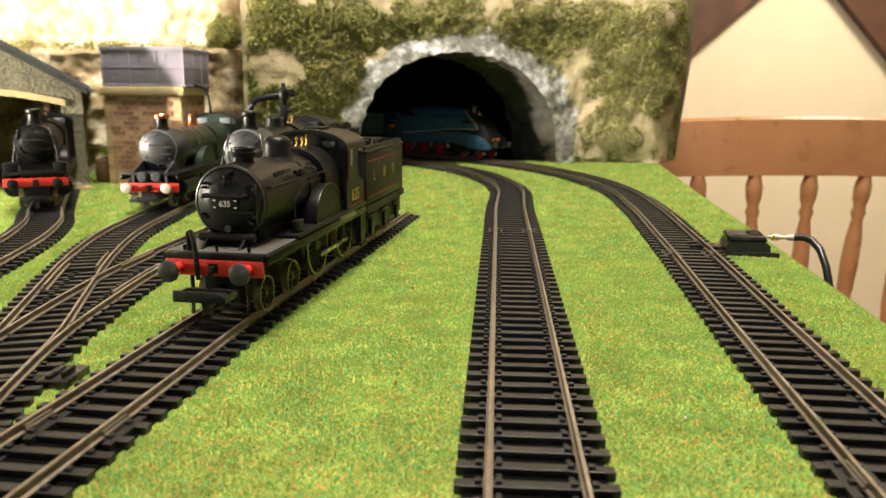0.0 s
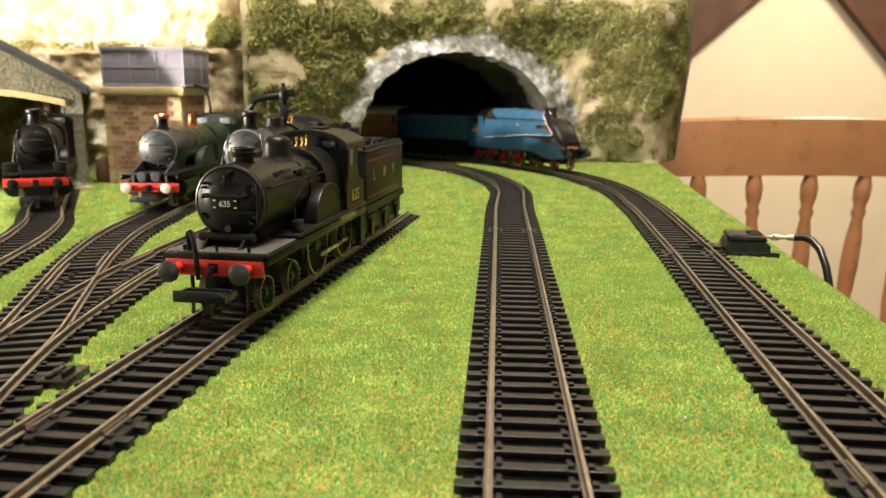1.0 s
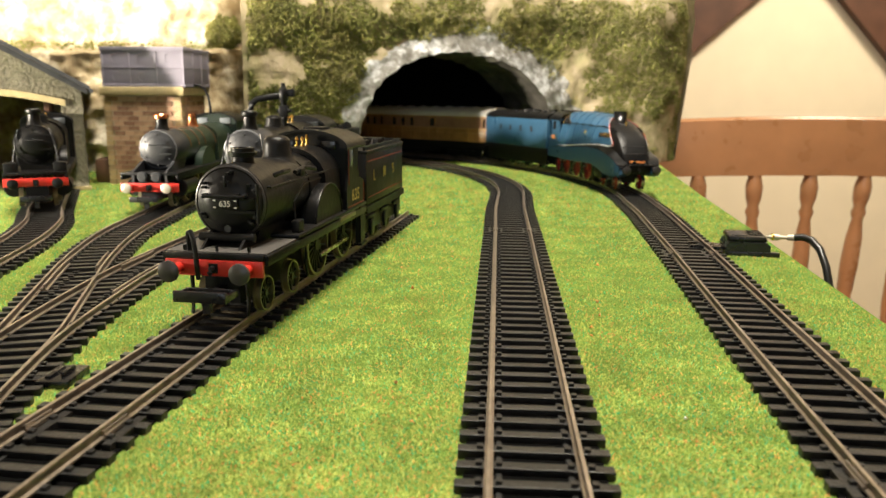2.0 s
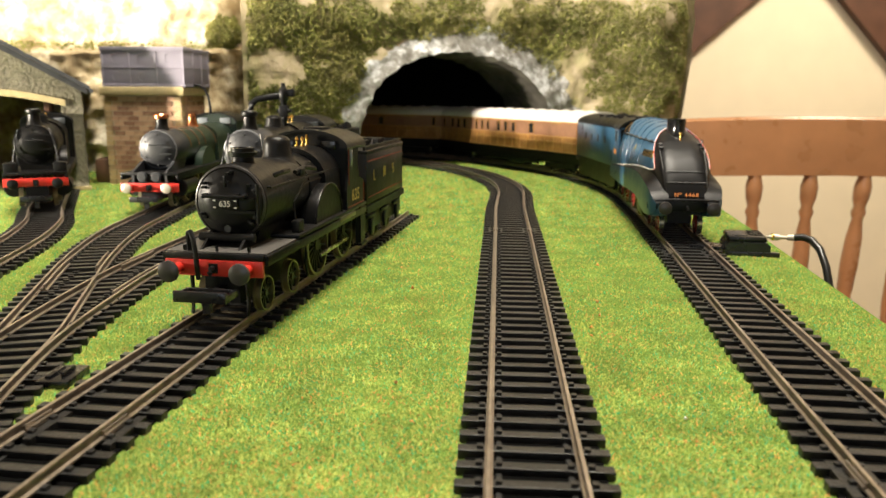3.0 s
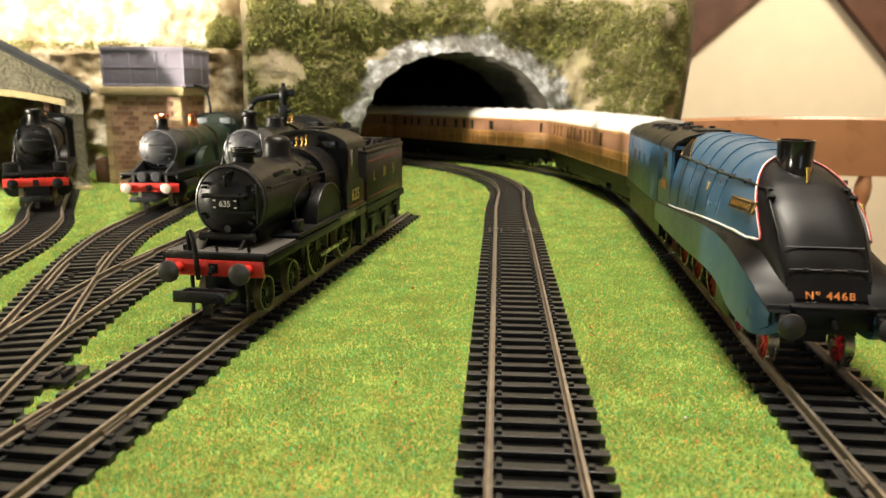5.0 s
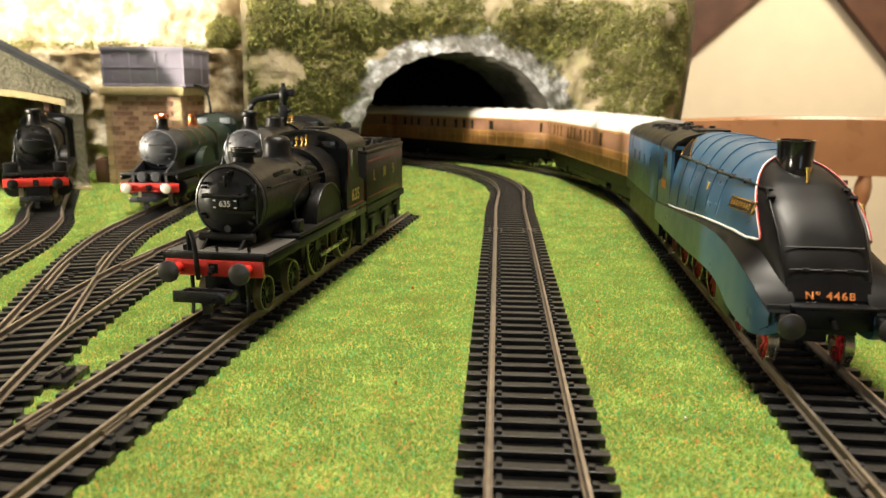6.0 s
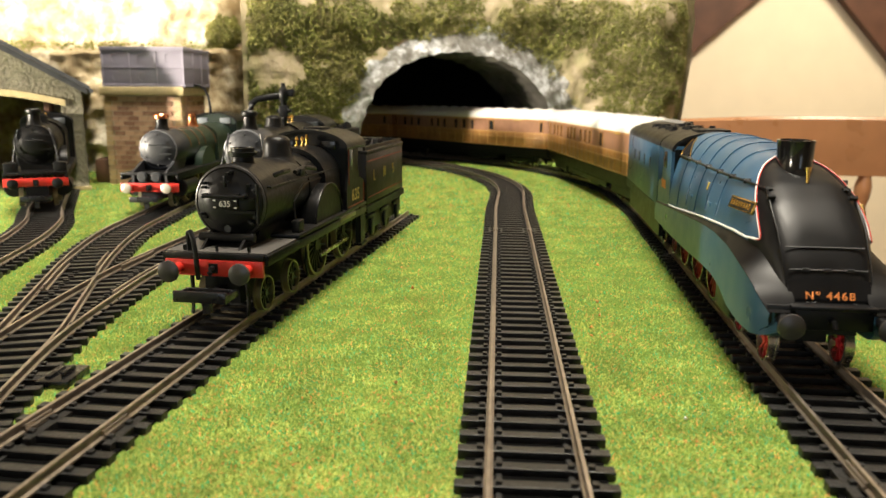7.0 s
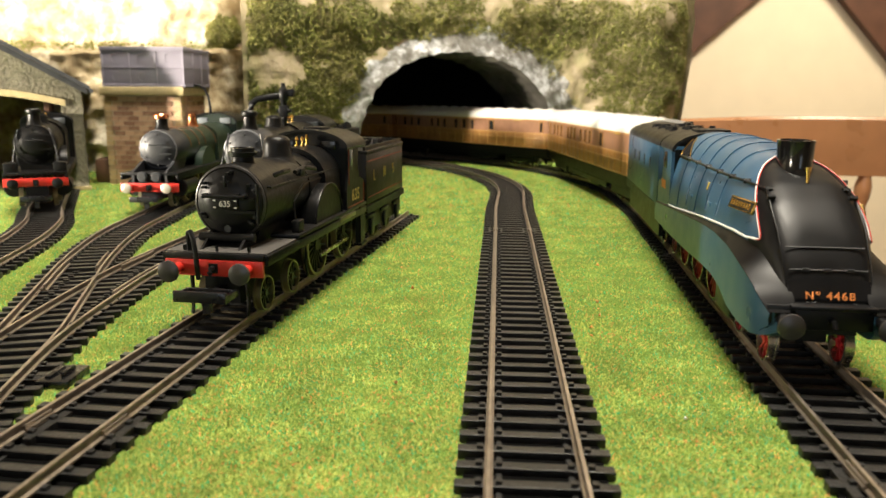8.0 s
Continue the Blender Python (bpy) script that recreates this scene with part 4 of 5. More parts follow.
    for y in (15, 32, 50, 66):
        pipe([(10.8, y, 43), (12.4, y, 43)], 0.5, 6, bm)
    for y in (20,):
        pipe([(11, y, 46), (13, y + 2, 47), (13, y + 8, 47)], 0.8, 6, bm)
    part("handrail", bm, MAT_LMS, loco)
    part("ejector", merge(pipe([(11.9, 36, 45.5), (12.4, 44, 46.5), (12.2, 55, 45)], 0.8), boxes((11.2, 13.4, 38, 42, 44, 46.5), bevel=0.3)), MAT_LMS, loco)
    # splashers, cab
    for sx in (-1, 1):
        sp = [(62 + 15 * math.cos(a), 26 + 13 * math.sin(a)) for a in np.linspace(0, math.pi, 17)]
        part("splasher", prism(sp, sx * 9.5, sx * 14.8), MAT_LMS, loco)
        part("splasher_rim", pipe([(sx * 14.9, y, z) for y, z in sp], 0.45, 6), MAT_LMS, loco)
        sp2 = [(95 + 14 * math.cos(a), 26 + 12 * math.sin(a)) for a in np.linspace(0, math.pi, 17)]
        part("splasher", prism(sp2, sx * 9.5, sx * 15.0), MAT_LMS, loco)
        side = [(80, 26), (80, 34), (82, 40), (82, 51.5), (99, 51.5), (96.5, 49), (95.5, 43), (97, 38), (104, 36), (104, 26)]
        part("cab_side", prism(side, sx * 15.2, sx * 16.2), MAT_LMS, loco, smooth=False)
        a0, a1 = min(sx * 16.15, sx * 16.4), max(sx * 16.15, sx * 16.4)
        part("lining", boxes((a0, a1, 82.6, 83.0, 36, 50.6), (a0, a1, 81.2, 103, 27.0, 27.4), (a0, a1, 103, 103.4, 27, 35.4)), MAT_MAROON, loco, "thin dark red lining", smooth=False)
        part("step_edge", boxes((min(sx * 15.4, sx * 16.8), max(sx * 15.4, sx * 16.8), 70, 90, 23.2, 25.0), bevel=0.2), MAT_TYRE_DARK, loco, "pale worn footplate edge")
        part("rod_guide", pipe([(sx * 11.8, 40, 44.5), (sx * 12.2, 46, 47.5), (sx * 12.0, 50, 47.8)], 0.45, 6), MAT_LMS, loco)
        part("cab_window", boxes((sx * 16.0, sx * 16.4, 85, 88.5, 43.0, 49.5), bevel=0.3), MAT_PALE, loco, "pale glazed cab window")
        part("step", boxes((sx * 14, sx * 16.4, 98, 104, 9, 25), (sx * 13.5, sx * 17, 97, 105, 9, 10)), MAT_LMS, loco, smooth=False)
    fr = [(-15.8, 26), (15.8, 26), (15.8, 50)] + [(15.8 * math.cos(a), 50 + 6.3 * math.sin(a)) for a in np.linspace(0.05, math.pi - 0.05, 15)] + [(-15.8, 50)]
    front = part("cab_front", prism(fr, 82, 83, "y"), MAT_LMS, loco, smooth=False)
    for sx in (-1, 1):
        part("spectacle", boxes((sx * 5.4, sx * 11.5, 81.4, 82.2, 49.6, 53.2), bevel=0.5), MAT_GLASS, front, "dark glazed spectacle window")
    roof = []
    for y in (80.5, 107):
        roof.append([(16.6 * math.cos(a), y, 50.3 + 7.0 * math.sin(a)) for a in np.linspace(0.02, math.pi - 0.02, 19)] + [(16.0 * math.cos(a), y, 49.5 + 6.8 * math.sin(a)) for a in np.linspace(math.pi - 0.02, 0.02, 19)])
    rf = part("cab_roof", loft(roof), MAT_LMS, loco)
    part("roof_vent", boxes((-4, 4, 88, 98, 57.0, 58.0), bevel=0.3), MAT_LMS, rf)
    lettering("number", "635", 4.8, MAT_GOLD, loco, pose(16.25 * MM, 92.0 * MM, 31 * MM, 90, 0, 90), 0.05, 1.12)
    # wheels and frames
    part("frame", boxes((-5.5, 5.5, 4, 104, 9, 23.4)), MAT_BLACK, loco, smooth=False)
    for sx in (-1, 1):
        for y, r in ((13.5, 5.6), (36, 5.6), (62, 11.5), (95, 11.5)):
            wheel(loco, sx * 8.9, y, r, MAT_TYRE_DARK, MAT_LMS, 10 if r < 8 else 18, -sx)
        part("coupling_rod", boxes((sx * 10.6, sx * 11.6, 62, 95, 11.5, 13.2), bevel=0.2), MAT_STEEL, loco)
    # tender
    tn = empty("tender", loco.matrix_basis @ pose(0, 0.108, 0), "weathered black coal tender with gold initials", "tender", "locomotives")
    part("body", boxes((-15.8, 15.8, 2, 71, 24, 46), bevel=0.4), MAT_LMS, tn)
    part("flare", boxes((-16.2, 16.2, 2, 71.4, 45.6, 47.4), bevel=0.5), MAT_LMS, tn)
    part("coal_rail", boxes((-15, -14, 3, 71, 47.4, 49), (14, 15, 3, 71, 47.4, 49), (-15, 15, 70, 71, 47.4, 49), (-9, 9, 52, 60, 47.4, 50)), MAT_LMS, tn, smooth=False)
    part("coal", merge(*[tube_z([(46, random.uniform(2, 3.6)), (49 + random.uniform(0, 2), random.uniform(1.0, 2.4))], random.uniform(-10, 10), random.uniform(8, 48), 6) for _ in range(40)]), MAT_BLACK, tn, smooth=False)
    part("underframe", boxes((-16.2, 16.2, 1, 73, 20.5, 23.6), (-14.5, -13, 3, 71, 10, 20.5), (13, 14.5, 3, 71, 12, 20.5), (-6, 6, 3, 70, 9, 20)), MAT_BLACK, tn, smooth=False)
    for y in (12, 36, 60):
        part("axlebox", boxes((14.4, 15.8, y - 2.4, y + 2.4, 10, 17), (14.4, 15.4, y - 7, y + 7, 17.4, 19), bevel=0.3), MAT_BLACK, tn)
        for sx in (-1, 1):
            wheel(tn, sx * 8.9, y, 6.4, MAT_TYRE_DARK, MAT_LMS, 10, -sx)
    part("lining", boxes((15.9, 16.05, 4, 69, 42.4, 43.0), (15.9, 16.05, 4, 69, 27, 27.4)), MAT_MAROON, tn, smooth=False)
    # initials as plain bars
    strokes = {0: [(-1.6, -0.8, 33.6, 38.2), (-1.6, 1.4, 33.6, 34.2)],
               1: [(-1.9, -1.2, 33.6, 38.2), (1.2, 1.9, 33.6, 38.2), (-1.2, -0.5, 36.2, 37.8), (0.5, 1.2, 36.2, 37.8), (-0.5, 0.5, 34.9, 36.4)],
               2: [(-1.4, 1.4, 37.6, 38.2), (-1.4, -0.7, 36.0, 37.6), (-1.4, 1.4, 35.6, 36.2), (0.7, 1.4, 34.2, 35.6), (-1.4, 1.4, 33.6, 34.2)]}
    for k, y in enumerate((15, 33, 50)):
        part("initial", boxes(*[(15.85, 16.05, y + a, y + b, c0, c1) for a, b, c0, c1 in strokes[k]]), MAT_GOLD, tn, "gold painted initial", smooth=False)
    part("rear_buffer", merge(tube_y([(72, 1.4), (77, 1.4), (77.2, 3), (78.2, 2.8)], 10.8, 20.8, 14), tube_y([(72, 1.4), (77, 1.4), (77.2, 3), (78.2, 2.8)], -10.8, 20.8, 14)), MAT_BLACK, tn)


MAT_TYRE_DARK = material("dull_brass_tyre", (0.26, 0.23, 0.14), 0.35, 0.8, var=0.2, scale=300)


def parked_engine(name, m, label, body_mat, sb_mat, cap_mat, beam_mat, cz, r, length, big_front=False, dress="plain", tl=72):
    """A parked tender engine seen mostly from its front."""
    loco = empty(name, m, label, "locomotive", "locomotives")
    part("running_plate", boxes((-17, 17, 0, length, 24, 25.6), (-17, -15.4, 0, length, 21.5, 24), (15.4, 17, 0, length, 21.5, 24), bevel=0.2), MAT_LMS, loco)
    bb = part("buffer_beam", boxes((-17, 17, -1.2, 0.4, 14.6 if big_front else 17.5, 19.6 if big_front else 22.2), bevel=0.2), beam_mat, loco, "red painted buffer beam")
    bz = 17.2 if big_front else 19.6
    for x in (-11.5, 11.5):
        b = part("buffer", tube_y([(-1, 2.0), (-3, 2.0), (-3.1, 1.2), (-5.5, 1.2)], x, bz, 14), beam_mat, loco)
        # steel heads; their pale colour also stands in for lamp glints
        part("buffer_head", tube_y([(-5.2, 2.4), (-5.8, 3.0), (-6.4, 2.8), (-6.9, 1.4), (-7.0, 0.02)], x, bz, 18), MAT_STEEL_PALE if dress == "white" else MAT_BLACK, b)
    part("draw_hook", merge(pipe([(0, -1, bz), (0, -4, bz), (0, -4.4, bz - 1.5)], 0.9), boxes((-1.5, 1.5, -1.8, -1, bz - 1.8, bz + 1.8))), MAT_BLACK, loco)
    coupling(loco, -1, 11.5)
    part("smokebox", tube_y([(16, r * 0.96), (16.6, r), (36, r)], 0, cz, 36), sb_mat, loco)
    smokebox_door(loco, 16, cz, r * 0.93, sb_mat, MAT_RING_HIGHLIGHT if sb_mat is MAT_GREY_SB else sb_mat)
    part("saddle", loft([[(-9, y, 25.5), (9, y, 25.5), (r * 0.85, y, cz - 5), (-r * 0.85, y, cz - 5)] for y in (17, 34)]), MAT_LMS, loco, smooth=False)
    part("boiler", tube_y([(36, r * 0.94), (length - 50, r * 1.02)], 0, cz, 36), body_mat, loco)
    part("firebox", loft([[(-13, y, 25.6), (13, y, 25.6), (13, y, cz + 3)] + [(13 * math.cos(a), y, cz + 3 + (r - 2.2) * math.sin(a)) for a in np.linspace(0.15, math.pi - 0.15, 15)] + [(-13, y, cz + 3)] for y in (length - 62, length - 28)]), body_mat, loco)
    top = cz + r
    ch = part("chimney", tube_z([(top - 2, 4.9), (top + 1, 4.0), (top + 2.2, 3.5), (top + 6.2, 3.4)], 0, 24, 22), MAT_LMS, loco)
    part("chimney_cap", tube_z([(top + 6.0, 3.5), (top + 6.8, 4.3), (top + 8.4, 4.3), (top + 9.2, 3.6), (top + 9.3, 2.8), (top + 7.5, 2.5)], 0, 24, 22), cap_mat, ch)
    if dress == "white":
        part("safety_bonnet", tube_z([(top - 1, 4.2), (top + 2, 3.0), (top + 5, 2.6), (top + 7.5, 2.9), (top + 8.2, 2.0)], 0, 78, 18), MAT_COPPER, loco, "polished copper safety valve bonnet")
        bm = bmesh.new()
        for y in (40, 55, 68, 88, 104):
            for q in range(20):
                a0, a1 = math.pi * q / 20, math.pi * (q + 1) / 20
                pipe([((r + 0.15) * math.cos(a0), y, cz + (r + 0.15) * math.sin(a0)), ((r + 0.15) * math.cos(a1), y, cz + (r + 0.15) * math.sin(a1))], 0.35, 4, bm)
        part("boiler_band", bm, MAT_ORANGE_DULL, loco, "dull orange lined boiler bands")
    else:
        part("dome", tube_z([(top - 2, 5.8), (top + 1, 4.8), (top + 4.2, 4.4), (top + 5.6, 2.8), (top + 6, 0.02)], 0, 62, 20), body_mat, loco)
        for x in (-1.2, 1.2):
            safety_valve(loco, x, length - 48, top - 0.2, 1.1)
    y0 = length - 28
    for sx in (-1, 1):
        side = [(y0, 25.6), (y0, 51), (y0 + 22, 51), (y0 + 19, 44), (y0 + 20, 38), (y0 + 27, 36), (y0 + 27, 25.6)]
        part("cab_side", prism(side, sx * 15.4, sx * 16.6), body_mat, loco, smooth=False)
    fr = [(-16, 25.6), (16, 25.6), (16, 50)] + [(16 * math.cos(a), 50 + 6.3 * math.sin(a)) for a in np.linspace(0.05, math.pi - 0.05, 15)] + [(-16, 50)]
    cf = part("cab_front", prism(fr, y0, y0 + 1, "y"), body_mat, loco, smooth=False)
    for sx in (-1, 1):
        part("spectacle", boxes((sx * 4.5, sx * 12, y0 - 0.6, y0 + 0.2, 49, 53.5), bevel=0.6), MAT_PALE, cf, "pale glazed spectacle window")
    roof = [[(16.8 * math.cos(a), y, 50.4 + 7.0 * math.sin(a)) for a in np.linspace(0.02, math.pi - 0.02, 17)] + [(16.2 * math.cos(a), y, 49.6 + 6.8 * math.sin(a)) for a in np.linspace(math.pi - 0.02, 0.02, 17)] for y in (y0 - 1.5, y0 + 28)]
    part("cab_roof", loft(roof), MAT_LMS, loco)
    # cylinders, front frames, steps
    for sx in (-1, 1):
        part("cylinder", tube_y([(10, 5.0), (10.5, 5.6), (31, 5.6), (31.5, 5.0)], sx * 12.8, 16, 18), MAT_LMS, loco)
        if big_front:
            part("front_frame", prism([(0, 19.6), (0, 26), (14, 31), (18, 31), (18, 19.6)], sx * 9, sx * 10.4), MAT_GREY_SB, loco, smooth=False)
            part("drop_end", tube_y([(0.5, 3.0), (-0.8, 3.0), (-0.9, 2.2), (-1.2, 2.2)], sx * 4.0, 23.2, 16), MAT_GREY_SB, loco)
        else:
            part("sandbox", boxes((sx * 9.5, sx * 16.5, 2, 10, 22.3, 31), bevel=0.4), MAT_LMS, loco)
            part("handrail", pipe([(sx * (r * 0.7), 16, cz + r * 0.8), (sx * (r * 0.95), 14, cz - 3), (sx * 12, 8, 30)], 0.5), MAT_GREY_SB, loco)
        for y in (12, 34):
            wheel(loco, sx * 8.9, y, 5.8, MAT_TYRE_DARK, MAT_LMS, 10, -sx)
        for y in (64, 92):
            wheel(loco, sx * 8.9, y, 11, MAT_TYRE_DARK, MAT_LMS, 16, -sx)
        part("splasher", prism([(64 + 14 * math.cos(a), 25 + 12 * math.sin(a)) for a in np.linspace(0, math.pi, 15)], sx * 9.5, sx * 14.6), body_mat, loco)
    part("frame", boxes((-6, 6, 2, length - 3, 10, 24)), MAT_BLACK, loco, smooth=False)
    # tender
    tn = empty("tender", m @ pose(0, (length + 2) * MM, 0), "parked coal tender behind its engine", "tender", "locomotives")
    part("body", boxes((-16, 16, 2, tl, 23, 46), bevel=0.5), body_mat, tn)
    part("underframe", boxes((-16.5, 16.5, 0, tl + 2, 19, 23), (-14.5, 14.5, 3, tl - 2, 9, 19)), MAT_BLACK, tn, smooth=False)
    part("coal", merge(*[tube_z([(45, random.uniform(2.5, 4.0)), (48 + random.uniform(0, 3), random.uniform(1.0, 2.4))], random.uniform(-11, 11), random.uniform(8, tl - 12), 6) for _ in range(34)]), MAT_BLACK, tn, smooth=False)
    for y in (10, 10 + (tl - 20) / 2, tl - 10):
        for sx in (-1, 1):
            wheel(tn, sx * 8.9, y, 6.2, MAT_TYRE_DARK, MAT_LMS, 10, -sx)
    return loco


MAT_ORANGE_DULL = material("dull_orange_lining", (0.13, 0.06, 0.022), 0.5, var=0.2)
# pale grey put on the rings as a painted highlight
MAT_RING_HIGHLIGHT = material("door_ring_highlight", (0.13, 0.135, 0.15), 0.45, 0.1, var=0.2)
MAT_PALE = material("pale_glazing", (0.20, 0.22, 0.24), 0.2, var=0.1)

siding_engine()
parked_engine("steam_locomotive", pose(-0.1705, 0.440, 0, 0, 0, -1.0), "dark green locomotive with copper-capped chimney and red beam", MAT_GREEN, MAT_GREY_SB, MAT_COPPER, MAT_RED, 38.0, 11.6, 152, True, "white", 46)
parked_engine("steam_locomotive", pose(-0.1045, 0.380, 0, 0, 0, -6.5), "black locomotive with grey smokebox parked behind the siding", MAT_LMS, MAT_GREY_SB, MAT_LMS, MAT_RED, 41.0, 12.0, 140)
parked_engine("steam_locomotive", pose(-0.2365, 0.440, 0, 0, 0, 23.0), "black locomotive with red beam standing before the shed", MAT_LMS, MAT_LMS, MAT_LMS, MAT_RED, 40.5, 11.8, 140)


# ---- the moving express ----
def casing_ring(y, hw, zt, z0, n, k=25):
    """Half-round section of the streamlined casing, from one foot over the top to the other."""
    out = []
    for i in range(k):
        a = math.pi * i / (k - 1)
        c, s_ = math.cos(a), math.sin(a)
        out.append((hw * math.copysign(abs(c) ** (2 / n), c), y, z0 + (zt - z0) * abs(s_) ** (2 / n)))
    return out


CASING = [(2.0, 9.0, 24.5, 5.0), (3.2, 9.8, 28.6, 5.0), (6, 10.8, 33.2, 4.8), (9, 11.8, 37.2, 4.5), (13, 13.0, 41.4, 4.2), (18, 14.2, 45.2, 3.9), (25, 15.4, 49.2, 3.5),
          (33, 16.2, 52.4, 3.1), (42, 16.7, 54.8, 2.8), (54, 17.0, 56.4, 2.6), (70, 17.1, 57.4, 2.5), (95, 17.1, 57.8, 2.5), (128, 17.1, 57.2, 2.6)]


def casing_at(y):
    a = np.array(CASING)
    return tuple(float(np.interp(y, a[:, 0], a[:, k])) for k in (1, 2, 3))


def foot(y):
    """Height of the white line at the foot of the blue casing."""
    return float(np.interp(y, [0, 10, 14, 20, 30, 45, 60, 75, 112, 158], [24, 31.5, 34.0, 35.2, 35.6, 35.0, 34.0, 32.8, 29.6, 26.5]))


def open_skin(rows, bm=None):
    bm = bm or bmesh.new()
    vs = [[bm.verts.new((x * MM, y * MM, z * MM)) for x, y, z in r] for r in rows]
    for r0, r1 in zip(vs, vs[1:]):
        for i in range(len(r0) - 1):
            bm.faces.new((r0[i], r0[i + 1], r1[i + 1], r1[i]))
    return bm


def express_engine():
    loco = empty("streamlined_locomotive", pose(0, 0, 0), "blue streamlined locomotive with a black wedge nose", "locomotive", "express train")
    Z0 = 22.0
    k = 129
    # black nose up to the parabola, blue casing behind it
    def edge(i):
        a = abs(2 * i / (k - 1) - 1)          # 1 at the feet, 0 on the crown
        return float(np.interp(a, [0, 0.2, 0.4, 0.55, 0.65, 0.70, 0.725, 0.745, 0.765, 0.78, 0.795, 1.0], [43, 36.5, 27, 20, 16.2, 15.1, 15.3, 16.0, 17.2, 18.6, 20.5, 20.5]))
    def surf(y, i):
        hw, zt, n = casing_at(y)
        return casing_ring(y, hw, zt, Z0, n, k)[i]
    nose = [[surf(2.0 + (edge(i) - 2.0) * f, i) for i in range(k)] for f in np.linspace(0, 1, 22)]
    bm = open_skin(nose)
    tip = nose[0]
    bm.faces.new([bm.verts.new((x * MM, y * MM, z * MM)) for x, y, z in tip])
    bmesh.ops.remove_doubles(bm, verts=bm.verts[:], dist=1e-6)
    nose_ob = part("nose", bm, MAT_BLACK, loco, "satin black wedge-shaped nose")
    def blue(y0f, y1, n):
        rows = []
        for f in np.linspace(0, 1, n):
            row = []
            for i in range(k):
                y = edge(i) + (y1 - edge(i)) * f
                x, yy, z = surf(y, i)
                row.append((x, yy, max(z, foot(y) - 0.6)))
            rows.append(row)
        return rows
    rows = blue(0, 128, 40)
    part("boiler_casing", open_skin(rows), MAT_BLUE, loco, "glossy garter-blue boiler casing")
    line = [(x + math.copysign(0.25, x) * (abs(x) > 1), y - 0.2, z + 0.15) for j, (x, y, z) in enumerate(rows[0]) if abs(2 * j / (k - 1) - 1) < 0.80]
    part("edge_line", pipe(line, 0.32, 6), MAT_WHITE, loco, "white edge line")
    part("edge_line", pipe([(x, y - 0.55, z) for x, y, z in line], 0.16, 5), MAT_RED, loco, "thin red edge line")
    for sx in (-1, 1):
        pts = []
        for y in np.linspace(20.4, 126, 44):
            hw, zt, n = casing_at(y)
            z = foot(y)
            x = hw * max(0.0, 1 - ((z - Z0) / (zt - Z0)) ** n) ** (1 / n)
            pts.append((sx * (x + 0.25), y, z))
        part("foot_line", pipe(pts, 0.3, 5), MAT_WHITE, loco, "white foot line")
    # boiler bands
    for y in (50, 64, 79, 94, 110):
        hw, zt, n = casing_at(y)
        ring = [(x * 1.006, y, max(z * 1.003, foot(y))) for x, y, z in casing_ring(y, hw, zt, Z0, n, 41) if z > foot(y)]
        part("boiler_band", pipe(ring, 0.22, 4), MAT_BLUE, loco)
    # running board and valance
    def top_z(y):
        return float(np.interp(y, [-1.5, 1, 5, 10, 16, 28, 42, 55, 70, 90, 115, 158], [21.5, 25.0, 27.4, 28.8, 30.0, 31.9, 32.6, 32.4, 31.6, 30.3, 28.6, 25.8]))
    def low_z(y):
        return float(np.interp(y, [-1.5, 0.5, 4, 12, 24, 33, 45, 60, 90, 115, 158], [18.5, 16.4, 15.4, 15.2, 16.2, 18.8, 20.2, 20.0, 18.8, 18.4, 18.2]))
    def wid(y):
        return float(np.interp(y, [-1.5, 0, 3, 8, 16, 40, 158], [14.0, 15.6, 16.7, 17.3, 17.6, 17.7, 17.7]))
    ys = list(np.linspace(-1.5, 158, 80))
    for sx in (-1, 1):
        rows = []
        for y in ys:
            w, zt, zl = wid(y), top_z(y), low_z(y)
            hw = casing_at(max(y, 2.0))[0] if y < 128 else 16.8
            inner = hw - 0.9
            zi = max(foot(y), zt + 0.4) if y > 2 else zt
            rows.append([(sx * inner, y, zi), (sx * (inner * 0.55 + w * 0.45), y, zi * 0.45 + zt * 0.55 + 0.2), (sx * w, y, zt + 0.1), (sx * w, y, zt - 0.25)])
        part("running_board", open_skin(rows), MAT_BLACK, loco, "black curved running board")
        rows = []
        for y in ys:
            w, zt, zl = wid(y), top_z(y), low_z(y)
            rows.append([(sx * w, y, zt - 0.2), (sx * (w + 0.25), y, (zt + zl) / 2), (sx * w, y, zl), (sx * (w - 1.2), y, zl), (sx * (w - 1.2), y, zt - 0.2)])
        bm = open_skin(rows)
        part("valance", bm, MAT_BLUE, loco, "blue side valance over the wheels")
        secs = []
        for y, w, zt, zl in ((-2.0, 12.0, 19.6, 17.0), (-1.2, 13.8, 21.2, 16.2), (0.5, 15.4, 23.0, 15.4), (4, 16.6, 25.4, 15.0), (9, 17.2, 27.4, 15.0), (14, 17.3, 28.6, 15.0)):
            r_ = min(6.0, w - 9.3)
            top = [(sx * (w - r_ + r_ * math.sin(q)), y, zt - r_ + r_ * math.cos(q)) for q in np.linspace(0, math.pi / 2, 11)]
            secs.append([(sx * 9.2, y, zl)] + [(sx * 9.2, y, zt)] + top + [(sx * w, y, zl)])
        part("front_fairing", loft(secs), MAT_BLUE, loco, "rounded blue front fairing")
        hw = 17.0
        pts = []
        for y in (124, 108, 92, 76, 60, 46, 34, 24):
            w_, zt_, n_ = casing_at(y)
            z = min(48.4, zt_ - 1.2)
            x = w_ * max(0.0, 1 - ((z - Z0) / (zt_ - Z0)) ** n_) ** (1 / n_)
            pts.append((sx * (x + 1.0), y, z))
